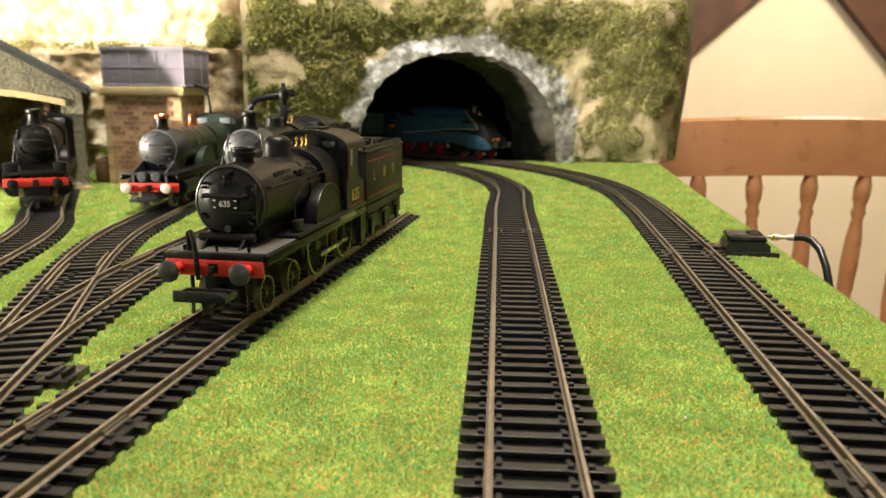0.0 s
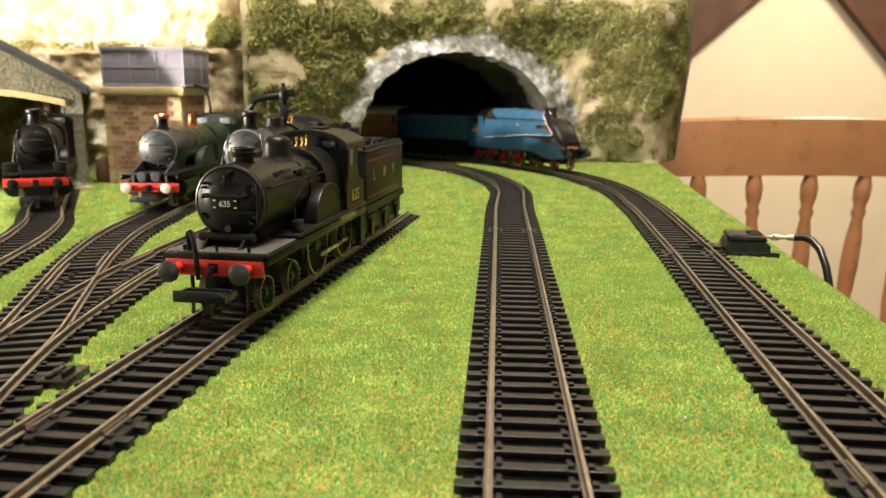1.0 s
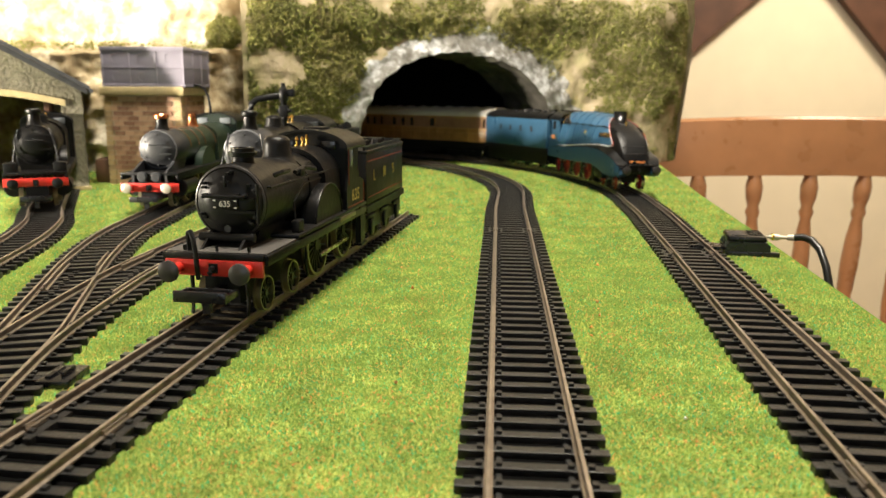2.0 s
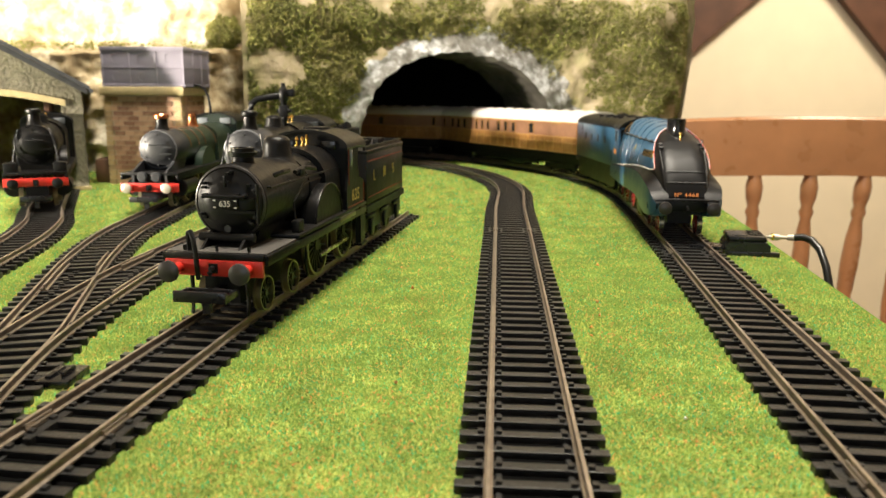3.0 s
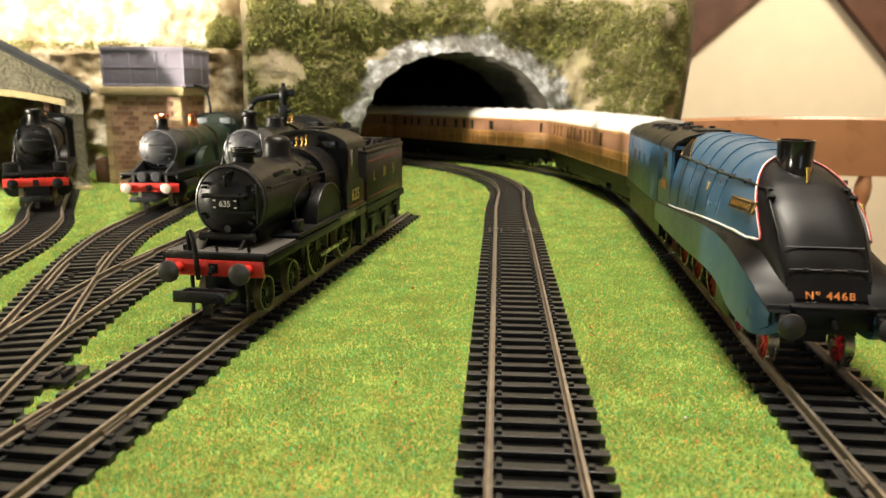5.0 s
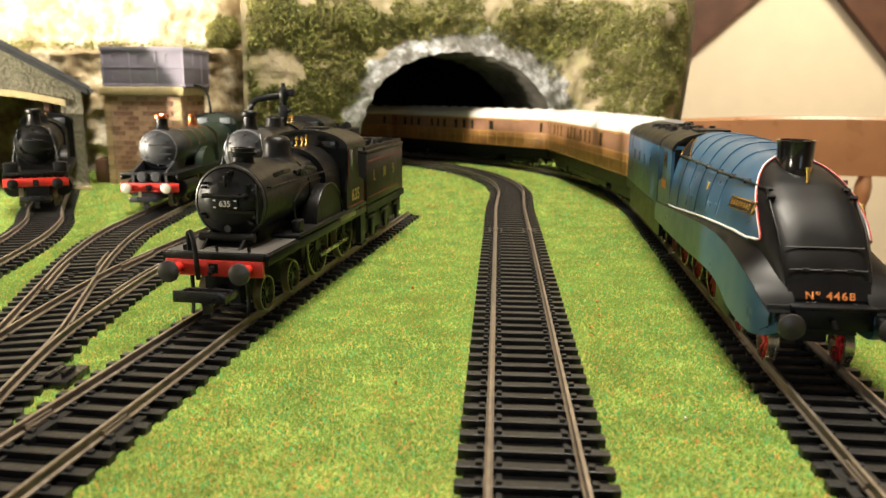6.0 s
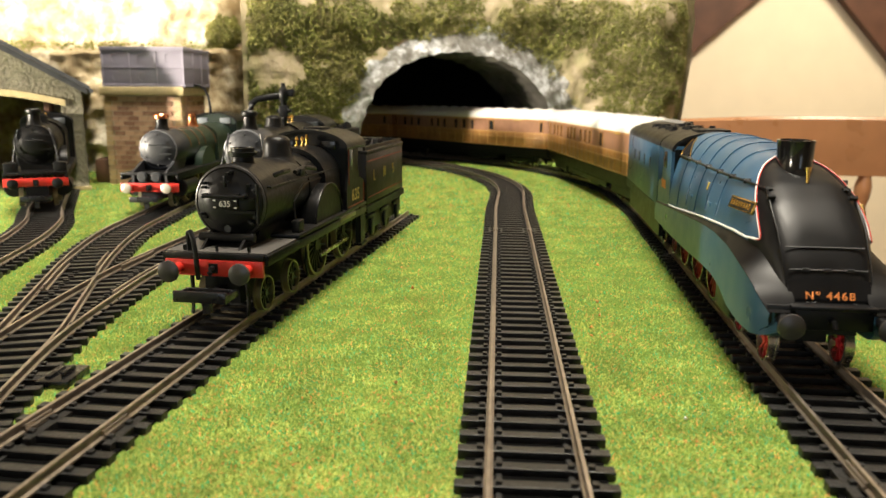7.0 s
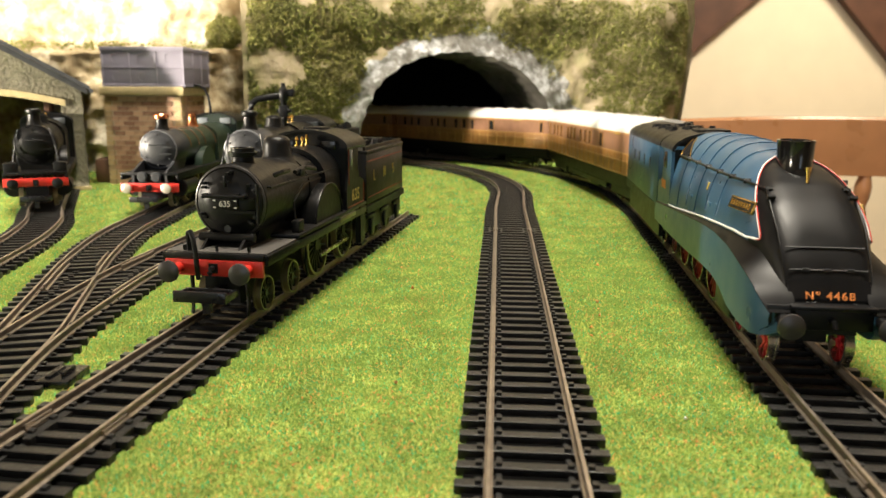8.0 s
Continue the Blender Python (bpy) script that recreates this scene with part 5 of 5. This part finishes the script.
        pts += [(pts[-1][0] * 1.03, 20, 46.0), (pts[-1][0] * 1.03, 17.5, 41.5)]
        bm = pipe(pts, 0.42, 6)
        for x, y, z in pts[1:]:
            pipe([(x - sx * 1.4, y, z), (x + sx * 0.5, y, z)], 0.75, 6, bm)
        part("handrail", bm, MAT_BLACK, loco, "black handrail with knobs")
        w_, zt_, n_ = casing_at(34)
        xx = w_ * (1 - ((43 - Z0) / (zt_ - Z0)) ** n_) ** (1 / n_)
        def skin_at(y, z):
            w_, zt_, n_ = casing_at(y)
            return w_ * max(0.0, 1 - ((z - Z0) / (zt_ - Z0)) ** n_) ** (1 / n_)
        def on_skin(y, z, lift):
            """A pose on the casing's side whose x runs along it towards the nose and whose z stands off it."""
            along = Vector((sx * (skin_at(y - 8, z) - skin_at(y + 8, z)), -16, 0)).normalized()
            up = Vector((sx * (skin_at(y, z + 1.6) - skin_at(y, z - 1.6)), 0, 3.2)).normalized()
            if sx < 0:
                out = along.cross(up).normalized()
            else:
                along = -along
                out = along.cross(up).normalized()
            up = out.cross(along)
            m = Matrix((along, up, out)).transposed().to_4x4()
            m.translation = Vector((sx * (skin_at(y, z) + lift), y, z)) * MM
            return m
        plate = part("nameplate", boxes((-7.6, 7.6, -1.7, 1.7, -0.5, 0.35), bevel=0.1), MAT_BRASS, loco, "brass-edged black nameplate")
        plate.matrix_basis = on_skin(29, 42.6, 0.35)
        part("plate_field", boxes((-7.2, 7.2, -1.3, 1.3, 0.2, 0.45)), MAT_BLACK, plate, smooth=False)
        part("name_bars", boxes(*[(-6.2 + q * 1.6, -5.1 + q * 1.6, -0.75, 0.75, 0.3, 0.55) for q in range(8)]), MAT_BRASS, plate, smooth=False)
        crest = part("crest", boxes((-0.9, 0.9, -1.3, 1.3, -0.3, 0.2), bevel=0.2), MAT_GOLD, loco, "small gold crest")
        crest.matrix_basis = on_skin(68, 43.0, 0.1)
        bm = bmesh.new()
        for y, z in ((52, 39.0), (60, 38.2), (88, 37.0)):
            box(bm, sx * (skin_at(y, z) - 0.6) - 0.8, sx * (skin_at(y, z) - 0.6) + 0.8, y - 1.6, y + 1.6, z - 0.8, z + 0.8, bevel=0.4)
        part("washout_cover", bm, MAT_BLUE, loco)
        # cab
        side = [(128, foot(128)), (128, 47), (130, 50.5), (151, 50.5), (149, 48), (148, 42), (150, 37), (158, 35), (158, 26)]
        cs = part("cab_side", prism(side, sx * 15.8, sx * 17.0), MAT_BLUE, loco, smooth=False)
        part("cab_window", boxes((min(sx * 16.6, sx * 17.2), max(sx * 16.6, sx * 17.2), 138, 145, 42, 48.6), bevel=0.1), MAT_GLASS, cs)
        part("number_bars", boxes(*[(min(sx * 16.6, sx * 17.15), max(sx * 16.6, sx * 17.15), 139 + q * 2.6, 140.8 + q * 2.6, 33.5, 37) for q in range(4)]), MAT_ORANGE, cs, smooth=False)
        def skin_x(y, z, out):
            w_, zt_, n_ = casing_at(y)
            return sx * (w_ * max(0.0, 1 - ((z - Z0) / (zt_ - Z0)) ** n_) ** (1 / n_) + out)
        rows = []
        for z in np.linspace(47.6, 55.0, 7):
            rows.append([(skin_x(y, z, 0.2), y, z) for y in np.linspace(107 + (z - 47.6) * 2.3, 127.5, 6)])
        part("front_cab_window", open_skin(rows), MAT_GLASS, loco, "dark wedge-shaped cab window", smooth=False)
        rim = [r[0] for r in rows] + [r[-1] for r in rows[::-1]] + [rows[0][0]]
        part("window_frame", pipe([(x + sx * 0.1, y, z) for x, y, z in rim], 0.28, 5), MAT_BRASS, loco, "brass-coloured window frame")
    # cab roof and backplate
    roof = [[(17.2 * math.cos(a), y, 49.8 + 7.4 * math.sin(a)) for a in np.linspace(0.02, math.pi - 0.02, 19)] + [(16.4 * math.cos(a), y, 49.0 + 7.2 * math.sin(a)) for a in np.linspace(math.pi - 0.02, 0.02, 19)] for y in (127, 158)]
    rf = part("cab_roof", loft(roof), MAT_LMS, loco, "dusty black cab roof")
    part("roof_vent", boxes((-6, 6, 134, 150, 56.6, 57.8), bevel=0.3), MAT_LMS, rf)
    part("backplate", boxes((-15.5, 15.5, 130, 131, 24, 50)), MAT_BLACK, loco, smooth=False)
    # chimney in its fairing, whistle
    ch = [(z, r) for z, r in ((44, 8.6), (47, 7.0), (48.6, 5.8), (50.2, 4.9), (53, 4.3), (58.6, 4.5), (59.4, 4.6), (59.5, 3.9), (56, 3.5))]
    part("chimney", tube_z(ch, 0, 36.0, 28, 1.6), MAT_GLOSS, loco, "glossy black oval chimney")
    part("whistle", tube_z([(46.5, 0.75), (47.4, 0.75), (47.6, 0.45), (52, 0.5), (52.1, 0.7), (53.2, 0.7)], 0.3, 25.4, 12), MAT_BRASS, loco, "brass chime whistle")
    for sx in (-1, 1):
        part("nose_seam", pipe([(sx * 9.6, 3.4, 28), (sx * 9.9, 6.6, 33.0), (sx * 10.2, 11.3, 39.0), (sx * 10.4, 19.0, 45.0)], 0.22, 5), MAT_BLACK, nose_ob)
    for z, half in ((35.6, 9.0), (30.8, 8.8)):
        y = float(np.interp(z, [r[2] for r in CASING], [r[0] for r in CASING]))
        bm = pipe([(-half, y - 0.25, z), (half, y - 0.25, z)], 0.22, 5)
        if z < 35:
            for x in (-5, 0, 5):
                box(bm, x - 0.8, x + 0.8, y - 0.6, y, z - 0.35, z + 0.35)
        part("door_seam", bm, MAT_GREY_SB, nose_ob, "worn pale door seam", smooth=False)
    tilt = math.degrees(math.atan2(1.5, 4.0))
    lettering("number", "N\u00ba 4468", 1.9, MAT_ORANGE, nose_ob, pose(0.0 * MM, 1.4 * MM, 25.2 * MM, 90 - tilt * 0.7), 0.2, 1.28)
    for x, word in ((-4.2, "CLASS"), (5.6, "A4")):
        lettering("class_lettering", word, 0.55, MAT_WHITE, nose_ob, pose(x * MM, 1.25 * MM, 23.5 * MM, 90), 0.06, 1.1)
    part("front_plate", loft([[(-9.2, 1.5, 22), (9.2, 1.5, 22), (9.2, 1.5, 24.4), (-9.2, 1.5, 24.4)], [(-9.2, 3.4, 22), (9.2, 3.4, 22), (9.2, 3.2, 28.6), (-9.2, 3.2, 28.6)]]), MAT_BLACK, nose_ob, smooth=False)
    part("buffer_beam", boxes((-14.5, 14.5, -1, 1, 17.6, 23.4), (-9.5, 9.5, -2.5, 6, 22.6, 23.6), bevel=0.3), MAT_BLACK, loco, "black buffer beam")
    for x in (-10.8, 10.8):
        buffer_part(loco, x, -1.0, 20.0, MAT_BLACK, 3.1)
    part("hook", pipe([(0, -1, 20), (0, -3, 20), (0, -3.6, 18.6)], 0.7), MAT_BLACK, loco)
    part("frame", boxes((-5.5, 5.5, 16, 156, 9.5, 23), (-7, 7, 2, 16, 15.8, 22)), MAT_BLACK, loco, smooth=False)
    wheels = []
    for sx in (-1, 1):
        for y, r in ((15, 5.4), (39, 5.4)):
            wheels.append((wheel(loco, sx * 8.9, y, r, MAT_STEEL, MAT_WHEEL_RED, 10, -sx), r))
        for y, r in ((74, 10.8), (100, 10.8), (126, 10.8)):
            wheels.append((wheel(loco, sx * 8.9, y, r, MAT_STEEL, MAT_WHEEL_RED, 18, -sx), r))
        wheels.append((wheel(loco, sx * 8.9, 149, 6.6, MAT_STEEL, MAT_WHEEL_RED, 10, -sx), 6.6))
        part("cylinder", boxes((min(sx * 11, sx * 15.8), max(sx * 11, sx * 15.8), 28, 46, 11, 18.5), bevel=1.2), MAT_BLACK, loco)
    return loco, wheels


MAT_GLOSS = material("gloss_black", (0.012, 0.012, 0.013), 0.15, var=0.2, scale=80)


def express_tender():
    tn = empty("tender", pose(0, 0, 0), "blue corridor tender of the streamlined engine", "tender", "express train")
    part("body", boxes((-17, 17, 1, 109, 24, 50), bevel=0.6), MAT_BLUE, tn)
    top = [[(17.0 * math.cos(a), y, 49.5 + 7.0 * math.sin(a) ** 0.85) for a in np.linspace(0.0, math.pi, 17)] for y in (1, 109)]
    part("tender_top", loft(top), MAT_LMS, tn, "dusty black rounded tender top")
    part("coal", merge(*[tube_z([(53, random.uniform(2.5, 4.0)), (57 + random.uniform(-1, 1), random.uniform(1.0, 2.4))], random.uniform(-9, 9), random.uniform(8, 70), 6) for _ in range(30)]), MAT_BLACK, tn, smooth=False)
    part("end_panel", boxes((-16.4, 16.4, 109, 110, 24, 52), bevel=0.2), MAT_BLUE, tn)
    part("underframe", boxes((-17, 17, 0, 110, 20, 24), (-15, -13.4, 2, 107, 9.5, 20), (13.4, 15, 2, 107, 9.5, 20), (-6, 6, 2, 107, 9, 20)), MAT_BLACK, tn, smooth=False)
    for sx in (-1, 1):
        for y in (24, 42, 60, 78):
            part("initial_bar", boxes((min(sx * 16.8, sx * 17.2), max(sx * 16.8, sx * 17.2), y, y + 3.5, 38, 43)), MAT_GREY_SB, tn, "pale painted initial", smooth=False)
        for y in (16, 41, 66, 92):
            wheel(tn, sx * 8.9, y, 6.4, MAT_STEEL, MAT_BLACK, 10, -sx)
    return tn


def coach():
    """A teak panelled carriage with a white roof."""
    c = empty("railway_carriage", pose(0, 0, 0), "teak panelled passenger carriage with a white roof", "carriage", "express train")
    L = 252
    part("body", boxes((-17.2, 17.2, 0, L, 22.5, 35.6), bevel=0.4), MAT_TEAK, c)
    part("upper_body", boxes((-17.15, 17.15, 0.05, L - 0.05, 35.5, 49)), MAT_TEAK_UPPER, c, "reddish teak upper panels", smooth=False)
    roof = [[(17.8 * math.cos(a), y, 48.6 + 9.0 * math.sin(a) ** 0.8) for a in np.linspace(0.0, math.pi, 21)] for y in (-0.8, L + 0.8)]
    rf = part("roof", loft(roof), MAT_ROOF_WHITE, c, "white domed roof")
    for y in range(14, L - 8, 18):
        part("roof_vent", merge(boxes((-3, 3, y - 2, y + 2, 57.0, 58.4), bevel=0.5)), MAT_ROOF_WHITE, rf)
    for sx in (-1, 1):
        x0, x1 = min(sx * 17.0, sx * 17.45), max(sx * 17.0, sx * 17.45)
        a0, a1 = min(sx * 17.0, sx * 17.8), max(sx * 17.0, sx * 17.8)
        for y, w in ((7, 3.2), (74, 6.5), (104, 5), (117, 5), (130, 5), (150, 4), (161, 4), (172, 4), (196, 5), (209, 5), (222, 5), (241, 3.2)):
            win = part("window", boxes((x0, x1, y, y + w, 37.5, 46.0)), MAT_GLASS, c, "dark glazed window", smooth=False)
            part("window_frame", boxes((a0, a1, y - 0.6, y, 37, 46.6), (a0, a1, y + w, y + w + 0.6, 37, 46.6), (a0, a1, y - 0.6, y + w + 0.6, 45.9, 46.6)), MAT_TEAK, win, smooth=False)
        part("initials", boxes(*[(a0, a1, 34 + q * 2.6, 35.6 + q * 2.6, 46.9, 47.8) for q in range(5)]), MAT_GOLD, c, "small gold lettering", smooth=False)
        rows = [(a0, a1, 0.5, L - 0.5, 35.4, 36.3), (a0, a1, 0.5, L - 0.5, 31.0, 31.6), (a0, a1, 0.5, L - 0.5, 47.6, 48.6), (a0, a1, 0.5, L - 0.5, 22.8, 23.6)]
        for y in range(4, L, 13):
            rows.append((a0, (a0 + 3 * a1) / 4, y, y + 0.5, 23.2, 35.5))
        part("beading", boxes(*rows), MAT_TEAK_LIGHT, c, "lighter teak beading", smooth=False)
    part("underframe", boxes((-16.4, 16.4, 2, L - 2, 16.5, 22.4), (-14, 14, 4, L - 4, 13.4, 16.6), (-14.5, -13, 70, 180, 10, 13.5), (13, 14.5, 70, 180, 10, 13.5), (-12, -4, 95, 120, 7.5, 13.5), (4, 12, 130, 156, 7.5, 13.5)), MAT_BLACK, c, smooth=False)
    for y in (38, L - 38):
        part("bogie", boxes((-13.5, -12, y - 22, y + 22, 8.5, 13), (12, 13.5, y - 22, y + 22, 8.5, 13), (-12, 12, y - 3, y + 3, 9, 13)), MAT_BLACK, c, smooth=False)
        for sx in (-1, 1):
            for d in (-15, 15):
                wheel(c, sx * 8.9, y + d, 6.2, MAT_STEEL, MAT_BLACK, 8, -sx)
    part("gangway", boxes((-7, 7, -4.0, 0, 17, 48), (-7, 7, L, L + 4, 17, 48), bevel=0.6), MAT_BLACK, c)
    return c


MAT_TEAK_LIGHT = material("teak_beading", (0.42, 0.23, 0.075), 0.4, var=0.2, scale=160)

ENGINE, ENGINE_WHEELS = express_engine()
TENDER = express_tender()
COACH_A = coach()
COACH_B = copy_thing(COACH_A, pose(0, 0, 0))
COACH_C = copy_thing(COACH_A, pose(0, 0, 0))


# ---- power clip, cable, chair, timbers ----
def power_clip():
    pc = empty("power_clip", pose(0.139, 0.346, 0, 0, 0, -12), "black plastic track power clip on the board edge", "power clip")
    body = [(-9, 0), (10, 0), (10, 5), (8.5, 6.4), (-7.5, 6.4), (-9, 4)]
    part("body", prism(body, -11, 9, "y"), MAT_PLASTIC, pc, smooth=False)
    part("lid", boxes((-8, 8.6, -10, 8, 6.3, 9.0), bevel=0.9), MAT_PLASTIC, pc)
    part("label_panel", boxes((-6.6, -0.4, -8.4, 2, 8.9, 9.3)), MAT_GREY_SB, pc, smooth=False)
    part("ridge", boxes(*[(1.6, 7, y, y + 1, 8.9, 9.7) for y in (-7, -4.5, -2, 0.5, 3)]), MAT_PLASTIC, pc, smooth=False)
    part("tongue", boxes((-20, -8, -6, 4, 1.8, 3.0), (-24, -19, -6, -4, 1.8, 3.4), (-24, -19, 2, 4, 1.8, 3.4)), MAT_PLASTIC, pc, smooth=False)
    part("foot", boxes((-8, 14, -11.5, -8.5, 0, 2.2), bevel=0.3), MAT_PLASTIC, pc)
    plug = part("plug", tube_x([(10, 0.8), (13, 0.8), (13.1, 1.5), (15.5, 1.5), (15.6, 0.8), (19, 0.8), (19.1, 1.4), (22.5, 1.5)], 0, 7.5, 12), MAT_STEEL_PALE, pc, "pale nickel jack plug")
    part("plug_ring", tube_x([(12, 1.6), (13.2, 1.6)], 0, 7.5, 12), MAT_BRASS, plug)
    part("cable", pipe([(22, 0, 7.5), (25, -1, 8.2), (28.5, -4, 7.4), (31, -9, 4.2), (32.5, -15, -2), (33.5, -21, -11), (34.5, -26, -24), (35.5, -30, -60), (37, -32, -160), (38, -32, -400)], 1.7, 10), MAT_RUBBER, pc, "glossy black cable")


power_clip()


def dining_chair():
    """Spindle-back chair: a curved top rail on turned spindles."""
    ch = empty("dining_chair", pose(0.532, 1.13, FLOOR_Z), "varnished pine spindle-back dining chair", "chair")
    F = -FLOOR_Z * 1000
    top, low = F + 43, F - 41
    rail = []
    for i in range(33):
        f = i / 32 * 2 - 1
        x = f * 262
        y = -30 * (1 - f * f) + 40 * 0
        rise = -10 * f * f
        rail.append([(x, y - 9, low + rise * 0.8), (x, y + 9, low + rise * 0.8), (x, y + 11, (low + top) / 2), (x, y + 7, top - 4 + rise), (x, y, top + rise), (x, y - 7, top - 4 + rise), (x, y - 11, (low + top) / 2)])
    part("top_rail", loft(rail), MAT_CHAIR, ch, "broad curved top rail")
    for i in range(7):
        f = (i - 3) / 3 * 0.88
        xt, xb = f * 273, f * 228
        yt = -30 * (1 - f * f)
        prof = [(0, 9), (0.10, 9.5), (0.16, 13), (0.2, 9), (0.34, 8), (0.42, 12), (0.60, 15.5), (0.72, 14), (0.80, 9), (0.83, 13), (0.855, 9.5), (0.89, 14), (0.94, 15), (1.0, 9)]
        zb, zt = F * 0.52 + 20, low + 4
        rings = []
        for q, r in prof:
            r *= 0.8
            x, y, z = xb + (xt - xb) * q, -10 + (yt + 10) * q, zb + (zt - zb) * q
            rings.append([(x + r * math.cos(2 * math.pi * m_ / 14), y + r * math.sin(2 * math.pi * m_ / 14), z) for m_ in range(14)])
        part("spindle", loft(rings), MAT_CHAIR, ch, "turned spindle")
    seat = [(230 * math.cos(a) * (1.0 if math.sin(a) > 0 else 0.9), -190 + 210 * math.sin(a)) for a in np.linspace(0, 2 * math.pi, 28, endpoint=False)]
    part("seat", prism(seat, F * 0.52 - 14, F * 0.52 + 22, "z"), MAT_CHAIR, ch)
    for x in (-165, 165):
        for y in (-330, -60):
            part("leg", loft([[(x * (1.15 - 0.15 * q) + r * math.cos(2 * math.pi * m_ / 12), y + r * math.sin(2 * math.pi * m_ / 12), F * 0.5 * q) for m_ in range(12)] for q, r in ((0, 13), (0.3, 17), (0.5, 20), (0.55, 15), (1, 16))]), MAT_CHAIR, ch)


dining_chair()


def roof_timber(x0, z0, x1, z1, width, label):
    """A sloping timber against the end wall (mm)."""
    d = Vector((x1 - x0, 0, z1 - z0)).normalized()
    n = Vector((-d.z, 0, d.x)) * width
    pts = [(x0, z0), (x1, z1), (x1 + n.x, z1 + n.z), (x0 + n.x, z0 + n.z)]
    ob = finish(prism(pts, 2560, 2599, "y"), "roof_beam", MAT_TIMBER)
    return tagged(ob, label, "beam", kind="structure")


roof_timber(300, -236, 1500, 808, 545, "sloping dark-stained timber at the end wall")
roof_timber(2098, -484, 839, 850, -650, "sloping dark-stained timber at the end wall")


# ---- grass fibres on the mat ----
def grass():
    rng = np.random.default_rng(11)
    pts, sz = [], []
    n = 520000
    y = 95 + 740 * rng.uniform(0, 1, n) ** 2.1
    x = rng.uniform(-0.62, 0.62, n) * y
    edge_x = np.interp(y, [-60, 232, 383, 552, 808, 1110], [72, 141, 164, 188, 228, 275]) - 1
    keep = (x < edge_x) & (x > -0.62 * y)
    for line in (LINE_OUTER, LINE_INNER, LINE_SIDING, LINE_A, LINE_B, LINE_C):
        xy, s_ = smooth_path(line, 6.0)
        xy = xy[xy[:, 1] < 880]
        o = np.argsort(xy[:, 1])
        cx = np.interp(y, xy[o, 1], xy[o, 0], left=9e3, right=9e3)
        slope = np.interp(y, xy[o, 1], np.gradient(xy[:, 0], xy[:, 1] + 1e-6 * np.arange(len(xy)))[o])
        keep &= np.abs(x - cx) / np.sqrt(1 + np.clip(slope, -2, 2) ** 2) > 14.6
    x, y = x[keep], y[keep]
    c = np.stack([x, y, np.full(len(x), 0.0)], 1)
    size = rng.uniform(0.45, 1.15, len(x)) * np.clip(y / 420, 0.7, 1.4)
    crumbs("grass_fibres", c, size, MAT_FIBRE, None, "short bright green grass fibres on the mat", "grass", True)


grass()


def flecks():
    """A few pale and orange crumbs lying loose on the mat."""
    rng = np.random.default_rng(23)
    pale = np.array([(54.0, 158.0, 0.9), (-125.0, 222.0, 0.9), (62.0, 172.0, 0.9)])
    crumbs("pale_crumbs", pale, [0.8, 1.0, 0.5], MAT_WHITE, None, "pale crumbs lying on the grass mat", "crumb")
    y = 130 + 330 * rng.uniform(0, 1, 46) ** 1.4
    x = rng.uniform(-0.12, 0.05, 46) * y
    x = np.where(rng.uniform(0, 1, 46) < 0.45, x + 0.17 * y + 12, x)
    line = np.array(LINE_INNER[:7])
    clear = np.abs(x - np.interp(y, line[:, 1], line[:, 0])) > 18
    x, y = x[clear], y[clear]
    crumbs("orange_crumbs", np.stack([x, y, np.full(len(x), 0.9)], 1), rng.uniform(0.4, 1.0, len(x)), MAT_ORANGE, None, "orange crumbs lying on the grass mat", "crumb")


flecks()


# ---- the train's run ----
RUN = [(0.0, 640), (0.5, 570.5), (1.0, 507), (1.5, 448), (2.0, 362), (2.4, 288), (2.8, 212), (3.0, 184), (3.5, 116), (4.0, 36), (4.2, 13), (4.3, 4.5), (4.4, 0.0), (4.6, 0.0), (8.0, 0.0)]
REST = 131.0


def run_at(t):
    """How far the train is from where it stops (mm)."""
    for k in range(len(RUN) - 1):
        (t0, a), (t1, b) = RUN[k], RUN[k + 1]
        if t <= t1:
            def slope(j):
                if j <= 0:
                    return (RUN[1][1] - RUN[0][1]) / (RUN[1][0] - RUN[0][0])
                if j >= len(RUN) - 3:
                    return 0.0
                return (RUN[j + 1][1] - RUN[j - 1][1]) / (RUN[j + 1][0] - RUN[j - 1][0])
            h = t1 - t0
            f = (t - t0) / h
            return (2 * f ** 3 - 3 * f * f + 1) * a + (f ** 3 - 2 * f * f + f) * h * slope(k) + (-2 * f ** 3 + 3 * f * f) * b + (f ** 3 - f * f) * h * slope(k + 1)
    return 0.0


def motions():
    xy, s_ = smooth_path(LINE_OUTER, 2.0)

    def on_line(q):
        return np.array([np.interp(q, s_, xy[:, 0]), np.interp(q, s_, xy[:, 1])])

    def placed(front, y1, y2):
        p1, p2 = on_line(front + y1), on_line(front + y2)
        d = (p2 - p1) / np.linalg.norm(p2 - p1)
        o = p1 - d * y1
        return pose(o[0] * MM, o[1] * MM, 0, 0, 0, math.degrees(math.atan2(d[1], d[0])) - 90)

    times = [k / 30 * 2 for k in range(67)] + [4.6, 6.0, 8.0]
    for ob, off, y1, y2 in ((ENGINE, 0, 35, 126), (TENDER, 160.5, 16, 92), (COACH_A, 277, 38, 214), (COACH_B, 537, 38, 214), (COACH_C, 797, 38, 214)):
        walk(ob, [(t, placed(REST + run_at(t) + off, y1, y2)) for t in times])
    fine = [k / 30 for k in range(133)] + [4.6, 8.0]
    for ob, r in ENGINE_WHEELS:
        at = ob.matrix_basis.translation.copy()
        walk(ob, [(t, Matrix.Translation(at) @ Matrix.Rotation(-(640 - run_at(t)) / r, 4, "X")) for t in fine])


motions()
